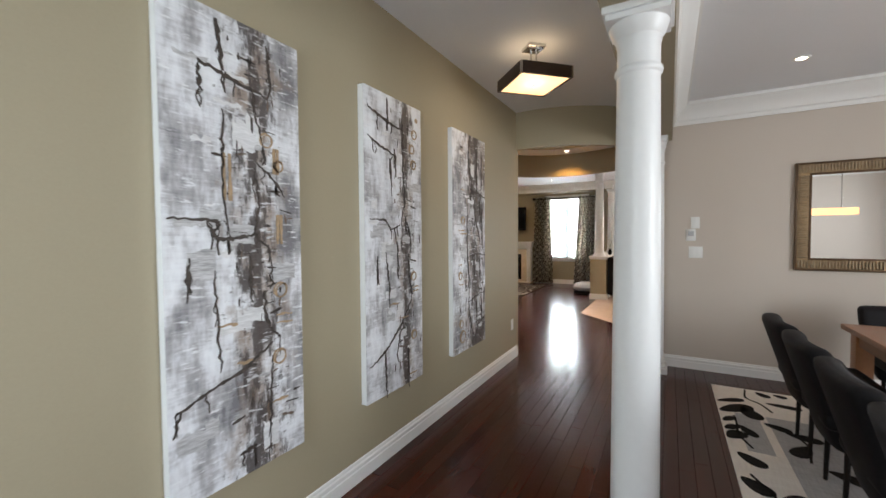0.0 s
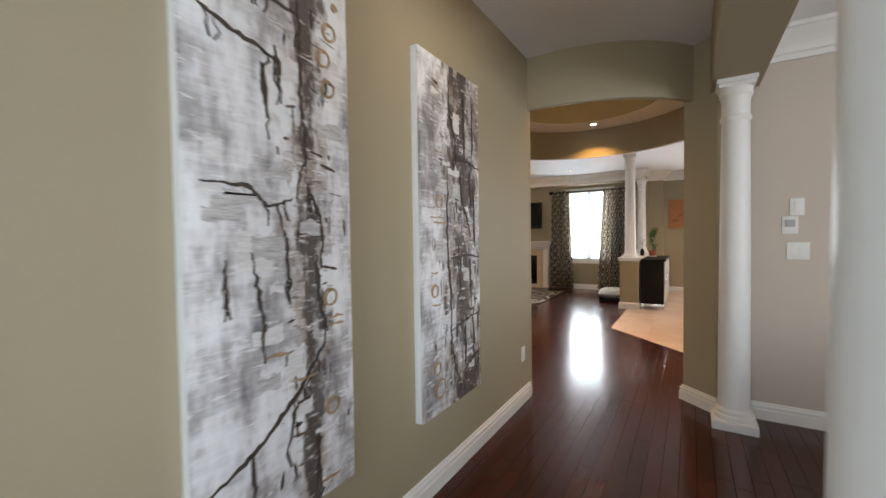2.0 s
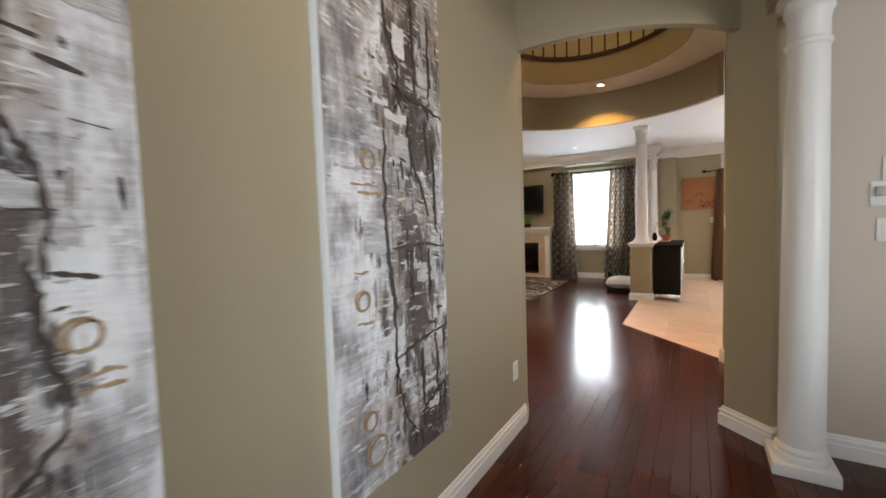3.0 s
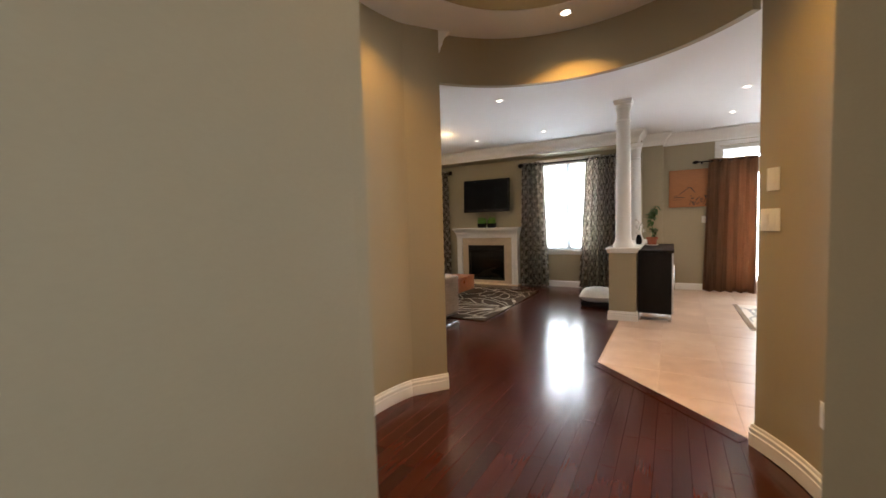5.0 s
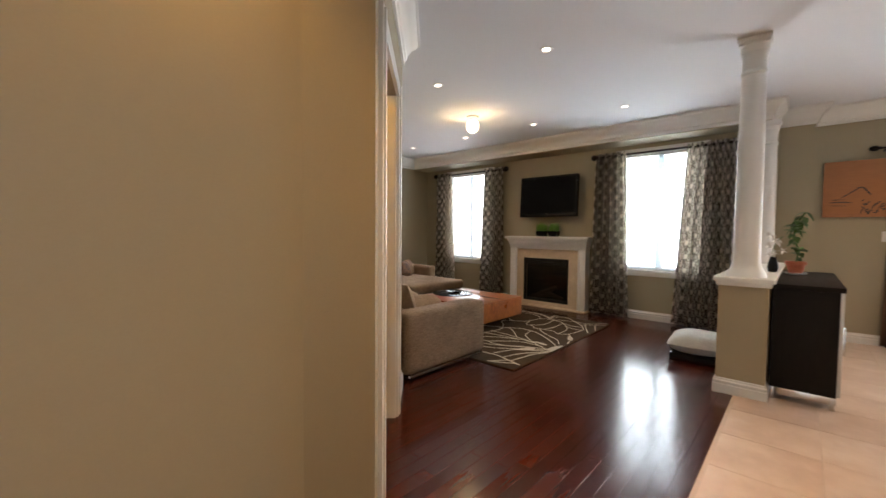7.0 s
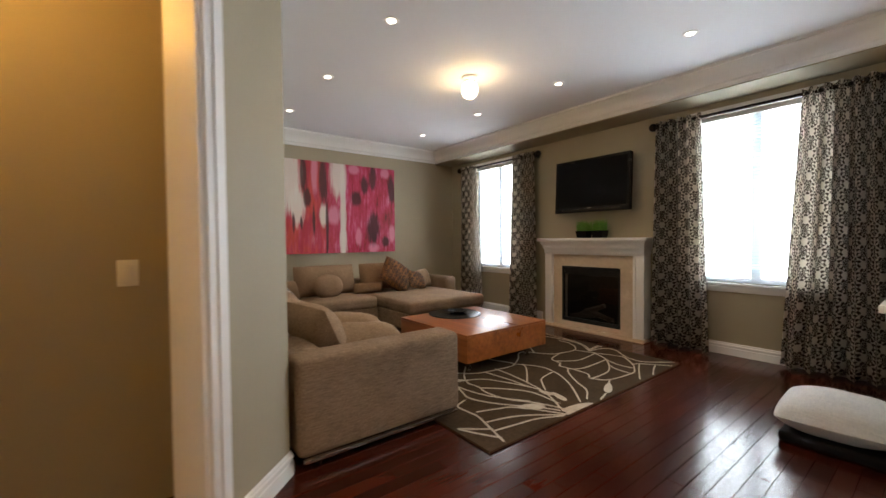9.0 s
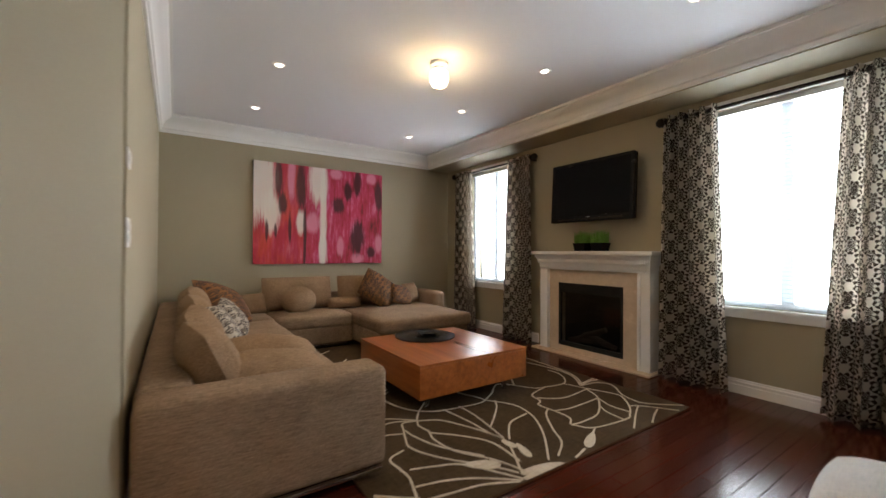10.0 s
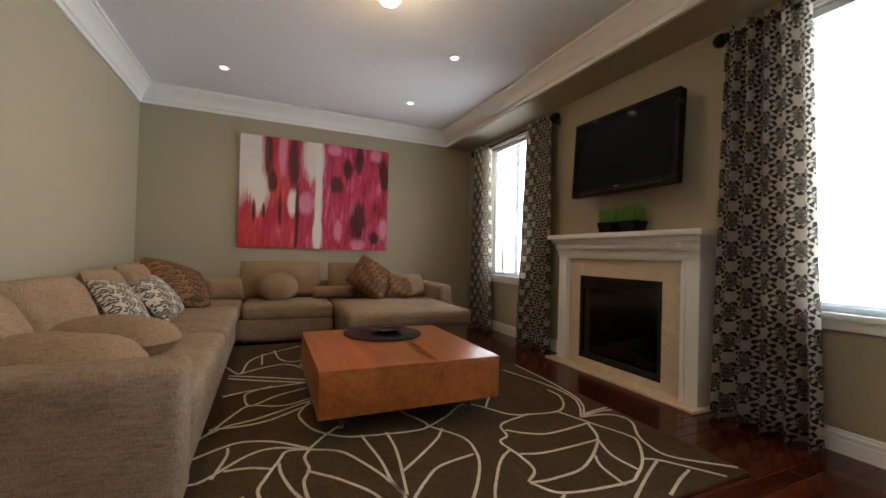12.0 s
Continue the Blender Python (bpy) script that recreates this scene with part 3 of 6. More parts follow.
def damask(name, ground, figure, cell=(0.17, 0.24), uv=True, see=0.0):
    """A half-drop damask figure on a cloth ground; see: how much light comes through."""
    m, nt, p = nodes_of(name, 0.75)
    tc = nt.nodes.new("ShaderNodeTexCoord")
    co = tc.outputs["UV"] if uv else tc.outputs["Object"]
    sep = nt.nodes.new("ShaderNodeSeparateXYZ")
    nt.links.new(co, sep.inputs[0])
    u = sep.outputs[0] if uv else math_node(nt, "ADD", sep.outputs[0], sep.outputs[1])
    v = sep.outputs[1] if uv else math_node(nt, "SUBTRACT", sep.outputs[2], math_node(nt, "MULTIPLY", sep.outputs[1], 0.4))
    # medallions in half-drop rows, each inside an ogee of scrolled leaves, all mirrored about the upright
    def centred(offset):
        x = math_node(nt, "SUBTRACT", math_node(nt, "FRACT", math_node(nt, "ADD", math_node(nt, "DIVIDE", u, cell[0]), 40 + offset)), 0.5)
        y = math_node(nt, "SUBTRACT", math_node(nt, "FRACT", math_node(nt, "ADD", math_node(nt, "DIVIDE", v, cell[1]), 40 + offset)), 0.5)
        return math_node(nt, "ABSOLUTE", x), y

    (xa, ya), (xb, yb) = centred(0.0), centred(0.5)

    def motif(x, y):
        """1 inside the medallion and its leaves."""
        yy = math_node(nt, "MULTIPLY", y, 1.15)
        r = math_node(nt, "SQRT", math_node(nt, "ADD", math_node(nt, "MULTIPLY", x, x), math_node(nt, "MULTIPLY", yy, yy)))
        a = math_node(nt, "ARCTAN2", x, yy)
        lobe = math_node(nt, "ADD", 0.205, math_node(nt, "ADD", math_node(nt, "MULTIPLY", math_node(nt, "COSINE", math_node(nt, "MULTIPLY", a, 8.0)), 0.035), math_node(nt, "MULTIPLY", math_node(nt, "COSINE", math_node(nt, "MULTIPLY", a, 2.0)), 0.045)))
        inside = math_node(nt, "LESS_THAN", r, lobe)
        veins = math_node(nt, "GREATER_THAN", math_node(nt, "ABSOLUTE", math_node(nt, "SINE", math_node(nt, "ADD", math_node(nt, "MULTIPLY", a, 5.0), math_node(nt, "MULTIPLY", r, 30.0)))), 0.36)
        heart = math_node(nt, "LESS_THAN", r, 0.035)
        body = math_node(nt, "MAXIMUM", math_node(nt, "MULTIPLY", inside, veins), heart)
        curl = math_node(nt, "ADD", 0.30, math_node(nt, "MULTIPLY", math_node(nt, "SINE", math_node(nt, "MULTIPLY", a, 7.0)), 0.035))
        leaf = math_node(nt, "LESS_THAN", math_node(nt, "ABSOLUTE", math_node(nt, "SUBTRACT", r, curl)), math_node(nt, "MULTIPLY", math_node(nt, "ABSOLUTE", math_node(nt, "SINE", math_node(nt, "MULTIPLY", a, 4.5))), 0.074))
        return math_node(nt, "MAXIMUM", body, leaf)

    fac = math_node(nt, "MAXIMUM", motif(xa, ya), motif(xb, yb))
    col = mix_of(nt, fac, ground, figure)
    nt.links.new(col, p.inputs["Base Color"])
    bump_of(nt, p, noise_of(nt, mapped(nt, co, (300, 300, 300)), 1.0, 2), 0.3, 0.001)
    if see:
        tr = nt.nodes.new("ShaderNodeBsdfTranslucent")
        nt.links.new(col, tr.inputs[0])
        mix = nt.nodes.new("ShaderNodeMixShader")
        mix.inputs[0].default_value = see
        nt.links.new(p.outputs[0], mix.inputs[1])
        nt.links.new(tr.outputs[0], mix.inputs[2])
        nt.links.new(mix.outputs[0], nt.nodes["Material Output"].inputs[0])
    return m


def see_through_cloth(name, color, see):
    m, nt, p = nodes_of(name, 0.8)
    co = object_coords(nt)
    col = ramp_of(nt, noise_of(nt, mapped(nt, co, (80, 80, 2)), 1.0, 3), [(0.35, tuple(c * 0.8 for c in color)), (0.65, tuple(c * 1.15 for c in color))])
    nt.links.new(col, p.inputs["Base Color"])
    tr = nt.nodes.new("ShaderNodeBsdfTranslucent")
    nt.links.new(col, tr.inputs[0])
    mix = nt.nodes.new("ShaderNodeMixShader")
    mix.inputs[0].default_value = see
    nt.links.new(p.outputs[0], mix.inputs[1])
    nt.links.new(tr.outputs[0], mix.inputs[2])
    nt.links.new(mix.outputs[0], nt.nodes["Material Output"].inputs[0])
    return m


def wood_material(name, tones, axis=0, rough=0.28):
    """Straight-grained veneer whose grain runs along one axis."""
    m, nt, p = nodes_of(name, rough)
    co = object_coords(nt)
    long = [32.0, 32.0, 32.0]
    long[axis] = 1.1
    grain = noise_of(nt, mapped(nt, co, tuple(long)), 1.0, 4, 0.6)
    wide = [5.0, 5.0, 5.0]
    wide[axis] = 0.5
    figure = noise_of(nt, mapped(nt, co, tuple(wide)), 1.0, 3)
    tone = math_node(nt, "ADD", math_node(nt, "MULTIPLY", grain, 0.5), math_node(nt, "MULTIPLY", figure, 0.5))
    nt.links.new(ramp_of(nt, tone, [(0.36, tones[0]), (0.5, tones[1]), (0.64, tones[2])]), p.inputs["Base Color"])
    nt.links.new(math_node(nt, "ADD", rough - 0.05, math_node(nt, "MULTIPLY", figure, 0.12)), p.inputs["Roughness"])
    bump_of(nt, p, grain, 0.06, 0.001)
    return m


BROWN_WOOD = wood_material("walnut_table_wood", ((0.19, 0.050, 0.011), (0.29, 0.082, 0.018), (0.39, 0.120, 0.028)), 0)
PLANK = plank_material()
SOFA = fabric("taupe_woven_upholstery", (0.150, 0.098, 0.060), (0.35, 0.25, 0.17), 170)
PILLOW_TAUPE = fabric("taupe_pillow_cloth", (0.175, 0.105, 0.058), (0.37, 0.25, 0.155), 230)
PILLOW_BROWN = damask("bronze_brown_brocade", (0.20, 0.078, 0.014), (0.030, 0.012, 0.005), (0.11, 0.13), uv=False)
PILLOW_FLOWER = damask("cream_and_brown_floral_cloth", (0.44, 0.37, 0.29), (0.040, 0.025, 0.017), (0.11, 0.13), uv=False)
CURTAIN = damask("cream_and_brown_damask_curtain", (0.74, 0.68, 0.60), (0.065, 0.045, 0.033), (0.112, 0.185), True, 0.6)
CURTAIN_BROWN = see_through_cloth("copper_brown_curtain", (0.27, 0.15, 0.092), 0.55)
RUG = fabric("dark_brown_tufted_rug", (0.031, 0.018, 0.008), (0.076, 0.047, 0.023), 140, 0.95)
RUG_LINE = fabric("cream_tufted_line", (0.38, 0.32, 0.25), (0.60, 0.53, 0.43), 120, 0.95)
RUG_WHITE = fabric("ivory_rug_pile", (0.76, 0.71, 0.66), (0.88, 0.84, 0.79), 90, 0.95)
RUG_GREY = fabric("grey_rug_pile", (0.36, 0.36, 0.37), (0.52, 0.52, 0.53), 90, 0.95)
RUG_BLACK = fabric("black_rug_pile", (0.010, 0.010, 0.010), (0.028, 0.024, 0.022), 90, 0.95)
CUSHION_WHITE = fabric("pale_grey_floor_cushion_cloth", (0.50, 0.50, 0.50), (0.66, 0.65, 0.63), 120)
LEATHER = material("black_leather", (0.011, 0.010, 0.011), 0.6, vary=0.25, scale=9, bump=0.35, bump_scale=120)
MARBLE = material("cream_marble", (0.62, 0.50, 0.37), 0.25, vary=0.10, scale=7, bump=0.0, bump_scale=25)
SOOT = material("black_firebox", (0.020, 0.019, 0.018), 0.35, vary=0.3, scale=12, bump=0.2)
LOG = material("ceramic_log", (0.12, 0.09, 0.07), 0.9, vary=0.4, scale=20, bump=0.6)
SCREEN = material("dark_glass_screen", (0.006, 0.006, 0.007), 0.08, vary=0.05, rough_vary=0.02)
DARK_METAL = material("dark_bronze_metal", (0.022, 0.016, 0.012), 0.38, metal=0.7, vary=0.2)
GOLD = material("antique_gold_frame", (0.36, 0.25, 0.14), 0.36, metal=0.75, vary=0.35, scale=18, bump=0.3)
SILVER = material("champagne_silver_leaf", (0.34, 0.26, 0.17), 0.36, metal=0.7, vary=0.25, scale=25, bump=0.3)
BRONZE = material("dark_bronze_frame", (0.085, 0.050, 0.026), 0.4, metal=0.6, vary=0.3, scale=18, bump=0.3)
MIRROR = material("mirror_silver", (0.86, 0.87, 0.87), 0.02, metal=1.0, vary=0.0, rough_vary=0.005)
TERRACOTTA = material("terracotta", (0.36, 0.10, 0.045), 0.75, vary=0.15, scale=14, bump=0.2)
LEAF = material("green_leaf", (0.06, 0.13, 0.03), 0.45, vary=0.35, scale=14)
GRASS = material("artificial_grass", (0.11, 0.26, 0.03), 0.6, vary=0.4, scale=30)
PETAL = material("white_orchid_petal", (0.75, 0.72, 0.70), 0.6, vary=0.05)
PAINT_DARK = material("dark_umber_paint", (0.030, 0.021, 0.018), 0.62, vary=0.4, scale=38, bump=0.5, bump_scale=110, second=(0.10, 0.078, 0.066))
PAINT_UMBER = material("warm_umber_paint", (0.16, 0.115, 0.09), 0.45, vary=0.4, scale=30, bump=0.5, bump_scale=110)
PAINT_TAN = material("ochre_paint", (0.40, 0.28, 0.17), 0.45, vary=0.35, scale=25, bump=0.4)
PAINT_GREY = material("grey_knife_paint", (0.46, 0.45, 0.46), 0.45, vary=0.40, scale=9, bump=0.6, bump_scale=26, stretch=(1, 1.2, 9), second=(0.74, 0.74, 0.76))
PAINT_WHITE = material("white_knife_paint", (0.74, 0.74, 0.75), 0.45, vary=0.22, scale=9, bump=0.7, bump_scale=26, stretch=(1, 1.2, 9), second=(0.86, 0.86, 0.88))
ART_ORANGE = material("orange_wood_panel", (0.36, 0.145, 0.05), 0.5, vary=0.15, scale=4, stretch=(2, 1, 14), bump=0.1)
DIFFUSER = glowing("fixture_diffuser", (1.0, 0.64, 0.32), 1.15)
GLOBE = glowing("frosted_globe", (1.0, 0.86, 0.62), 6.0)
PENDANT = glowing("pendant_shade", (1.0, 0.60, 0.28), 1.6)
BACKDROP = glowing("bright_overcast_distance", (0.965, 0.985, 1.0), 1.02)
ORANGE_WOOD = material("honey_wood_tabletop", (0.34, 0.15, 0.06), 0.35, vary=0.2, scale=4, stretch=(8, 1, 1), bump=0.05)


def vinyl():
    """White window plastic; its bluish translucency imitates daylight glare on frames and slats."""
    m, nt, p = nodes_of("white_window_vinyl", 0.4)
    p.inputs["Base Color"].default_value = (0.85, 0.87, 0.9, 1)
    tr = nt.nodes.new("ShaderNodeBsdfTranslucent")
    tr.inputs[0].default_value = (0.78, 0.88, 0.95, 1)
    mix = nt.nodes.new("ShaderNodeMixShader")
    mix.inputs[0].default_value = 0.16
    nt.links.new(p.outputs[0], mix.inputs[1])
    nt.links.new(tr.outputs[0], mix.inputs[2])
    nt.links.new(mix.outputs[0], nt.nodes["Material Output"].inputs[0])
    return m


VINYL = vinyl()
TAN_CLOTH = fabric("taupe_dining_cloth", (0.26, 0.20, 0.15), (0.38, 0.31, 0.25), 130)


def tile_material():
    """Mottled sand-coloured ceramic, each tile its own tone."""
    m, nt, p = nodes_of("sand_ceramic_tile", 0.28)
    co = object_coords(nt)
    info = nt.nodes.new("ShaderNodeObjectInfo")
    shift = nt.nodes.new("ShaderNodeVectorMath")
    shift.operation = "ADD"
    nt.links.new(co, shift.inputs[0])
    nt.links.new(math_node(nt, "MULTIPLY", info.outputs["Random"], 23.0), shift.inputs[1])
    cloud = noise_of(nt, shift.outputs[0], 4.0, 6, 0.6)
    fine = noise_of(nt, shift.outputs[0], 45.0, 3)
    tone = math_node(nt, "ADD", math_node(nt, "MULTIPLY", cloud, 0.7), math_node(nt, "MULTIPLY", info.outputs["Random"], 0.18))
    nt.links.new(ramp_of(nt, tone, [(0.3, (0.54, 0.385, 0.29)), (0.5, (0.65, 0.50, 0.395)), (0.7, (0.74, 0.62, 0.52))]), p.inputs["Base Color"])
    nt.links.new(math_node(nt, "ADD", 0.22, math_node(nt, "MULTIPLY", cloud, 0.2)), p.inputs["Roughness"])
    bump_of(nt, p, fine, 0.12, 0.001)
    return m


TILE_PIECE = tile_material()

for shiny in (SCREEN, SOOT, BLACK, LEATHER, BLACK_WOOD):
    shiny.node_tree.nodes["Principled BSDF"].inputs["Specular IOR Level"].default_value = 0.12

# ---- shapes used by several things ----


def move(bm, m):
    bmesh.ops.transform(bm, matrix=m, verts=bm.verts)
    return bm


def pillow(w, h, t, n=12, pinch=0.10, round_it=False):
    """A stuffed pillow about its own middle, w by h, t thick along z, with pulled-in sides."""
    bm = bmesh.new()
    sheets = []
    for s in (1, -1):
        rows = []
        for i in range(n + 1):
            row = []
            for j in range(n + 1):
                u, v = 2 * i / n - 1, 2 * j / n - 1
                if round_it:
                    x, y = u * math.sqrt(1 - v * v / 2), v * math.sqrt(1 - u * u / 2)
                    k = max(0.0, 1 - (x * x + y * y))
                else:
                    x, y = u * (1 - pinch * (1 - v * v) * abs(u) ** 3), v * (1 - pinch * (1 - u * u) * abs(v) ** 3)
                    x, y = x * (1 - .11 * u * u * v * v), y * (1 - .11 * u * u * v * v)
                    k = max(0.0, (1 - abs(u) ** 2.2) * (1 - abs(v) ** 2.2))
                z = s * t / 2 * k ** 0.5 * (1 + 0.10 * noise.noise((u * 2.2, v * 2.2, s * 3 + w * 9)))
                edge = i in (0, n) or j in (0, n)
                row.append(sheets[0][i][j] if edge and s < 0 else bm.verts.new((x * w / 2, y * h / 2, z)))
            rows.append(row)
        sheets.append(rows)
        for i in range(n):
            for j in range(n):
                bm.faces.new((rows[i][j], rows[i + 1][j], rows[i + 1][j + 1], rows[i][j + 1]))
    return bm


def soft_box(x0, x1, y0, y1, z0, z1, r=0.05, puff=0.0, n=7):
    """A cushion: a rounded box whose upper face swells a little."""
    bm = bmesh.new()
    cx, cy, cz, hx, hy, hz = (x0 + x1) / 2, (y0 + y1) / 2, (z0 + z1) / 2, (x1 - x0) / 2, (y1 - y0) / 2, (z1 - z0) / 2
    r = min(r, hx, hy, hz)

    def stops(h):
        inner = h - r
        side = [math.sin(math.pi / 2 * k / 3) * r for k in range(4)]
        return [-inner - s for s in reversed(side)] + [inner * (2 * k / n - 1) for k in range(1, n)] + [inner + s for s in side]
    axes = [stops(h) for h in (hx, hy, hz)]
    made = {}

    def vert(p):
        key = tuple(round(c, 5) for c in p)
        if key not in made:
            q = [max(-(h - r), min(h - r, c)) for c, h in zip(p, (hx, hy, hz))]
            d = Vector(p) - Vector(q)
            d = d.normalized() * r if d.length > 1e-6 else d
            v = Vector(q) + d
            if puff and v.z > 0:
                v.z += puff * (1 - (v.x / hx) ** 2) * (1 - (v.y / hy) ** 2) + puff * 0.35 * noise.noise((v.x * 4 + x0, v.y * 4, 1))
            made[key] = bm.verts.new((v.x + cx, v.y + cy, v.z + cz))
        return made[key]
    for axis in range(3):
        a, b = [k for k in range(3) if k != axis]
        for side in (axes[axis][0], axes[axis][-1]):
            for i in range(len(axes[a]) - 1):
                for j in range(len(axes[b]) - 1):
                    quad = []
                    for p, q in ((i, j), (i + 1, j), (i + 1, j + 1), (i, j + 1)):
                        c = [0, 0, 0]
                        c[axis], c[a], c[b] = side, axes[a][p], axes[b][q]
                        quad.append(vert(c))
                    if len(set(quad)) == 4:
                        bm.faces.new(quad)
    return bm


def smooth_line(pts, steps=8):
    """A smooth line through points."""
    out, pts = [], [Vector(p) for p in pts]
    ext = [2 * pts[0] - pts[1]] + pts + [2 * pts[-1] - pts[-2]]
    for i in range(1, len(ext) - 2):
        a, b, c, d = ext[i - 1:i + 3]
        for k in range(steps):
            t = k / steps
            out.append(0.5 * (2 * b + (c - a) * t + (2 * a - 5 * b + 4 * c - d) * t * t + (3 * b - a - 3 * c + d) * t ** 3))
    return out + [pts[-1]]


def ribbon(bm, pts, width, place, h, jitter=0.0, taper=False):
    """A raised painted or tufted line: pts in a plane, put into the world by place(u, v, height)."""
    pts = [Vector(p).to_2d() if len(p) > 2 else Vector(p) for p in pts]
    rows, n = [], len(pts)
    for i, p in enumerate(pts):
        d = (pts[min(i + 1, n - 1)] - pts[max(i - 1, 0)]).normalized()
        s = Vector((-d.y, d.x))
        w = width * (1 + jitter * random.uniform(-1, 1)) * (1 if not taper else 0.35 + 0.65 * math.sin(math.pi * min(1, max(0, (i + 0.5) / n))))
        a, b = p + s * w / 2, p - s * w / 2
        rows.append([bm.verts.new(place(a.x, a.y, 0)), bm.verts.new(place(a.x, a.y, h)), bm.verts.new(place(b.x, b.y, h)), bm.verts.new(place(b.x, b.y, 0))])
    for a, b in zip(rows, rows[1:]):
        for k in range(3):
            bm.faces.new((a[k], a[k + 1], b[k + 1], b[k]))
    bm.faces.new(rows[0])
    bm.faces.new(rows[-1][::-1])


def flat_shape(bm, pts, place, h):
    low, top = [bm.verts.new(place(x, y, 0)) for x, y in pts], [bm.verts.new(place(x, y, h)) for x, y in pts]
    bm.faces.new(top)
    for i in range(len(pts)):
        bm.faces.new((low[i], low[(i + 1) % len(pts)], top[(i + 1) % len(pts)], top[i]))


# ---- hall ----
STROKES = {}
STROKES[0] = [[(.03, .57), (.3, .568), (.34, .555)], [(.26, .565), (.33, .53), (.5, .532), (.62, .54)], [(.36, .985), (.38, .88)], [(.22, .885), (.45, .87), (.72, .852)], [(.23, .885), (.23, .83)], [(.60, .85), (.63, .79), (.70, .70)],
        [(.38, .80), (.37, .66), (.40, .545)], [(.60, .69), (.63, .60), (.60, .54), (.71, .50), (.73, .42)], [(.30, .46), (.31, .36), (.33, .26)], [(.14, .49), (.15, .42)], [(.55, .50), (.56, .40)], [(.66, .41), (.68, .34), (.78, .29)],
        [(.04, .19), (.25, .215), (.5, .24), (.72, .285)], [(.72, .25), (.70, .15), (.69, .03)], [(.45, .05), (.57, .06)], [(.62, .70), (.75, .67), (.85, .63)], [(.72, .97), (.74, .88)]]
STROKES[1] = [[(.05, .94), (.3, .915), (.62, .90)], [(.06, .845), (.25, .825), (.5, .805)], [(.36, .99), (.38, .90)], [(.62, .93), (.64, .86), (.63, .76), (.66, .66), (.60, .60)], [(.08, .585), (.3, .583), (.42, .555), (.56, .57)], [(.66, .60), (.74, .55), (.77, .47)],
        [(.18, .47), (.19, .38)], [(.32, .48), (.36, .38), (.38, .29)], [(.52, .51), (.52, .42)], [(.72, .47), (.74, .38), (.80, .32)], [(.05, .115), (.3, .15), (.55, .215), (.78, .30)], [(.30, .145), (.30, .02)], [(.55, .21), (.52, .14)], [(.48, .83), (.50, .77)],
        [(.70, .13), (.72, .02)], [(.40, .79), (.42, .70)]]
STROKES[2] = [[(.44, .97), (.46, .86), (.55, .78), (.50, .70)], [(.70, .95), (.71, .76)], [(.86, .93), (.86, .76)], [(.50, .75), (.75, .735), (.99, .72)], [(.42, .66), (.40, .50), (.45, .32), (.44, .22)], [(.62, .70), (.66, .62), (.82, .50)], [(.80, .70), (.84, .60)],
        [(.45, .435), (.7, .44), (.99, .435)], [(.62, .43), (.62, .33)], [(.80, .43), (.80, .36)], [(.46, .22), (.7, .24), (.99, .25)], [(.45, .2), (.52, .10), (.66, .04)], [(.70, .22), (.70, .10)], [(.85, .24), (.86, .10)], [(.70, .09), (.95, .12)], [(.88, .66), (.90, .48)]]
RINGS = {0: [(.70, .755, .05), (.80, .405, .055), (.78, .245, .055), (.80, .70, .04)], 1: [(.85, .90, .05), (.80, .845, .05), (.83, .79, .05), (.82, .385, .05), (.82, .17, .05)], 2: [(.28, .60, .05), (.2, .35, .05), (.22, .13, .05), (.26, .07, .08)]}
BARS = {0: [(.40, .66, .04, .1), (.78, .71, .03, .06), (.80, .55, .03, .07), (.38, .345, .14, .015), (.5, .255, .12, .012), (.83, .345, .14, .01), (.83, .325, .14, .01), (.78, .14, .14, .012)],
        1: [(.45, .30, .16, .012), (.62, .245, .18, .012), (.86, .345, .12, .01), (.86, .33, .12, .01), (.80, .03, .14, .012), (.90, .955, .05, .03)], 2: [(.25, .555, .2, .01), (.3, .54, .2, .01), (.2, .40, .1, .01), (.28, .74, .1, .012), (.22, .31, .12, .01)]}


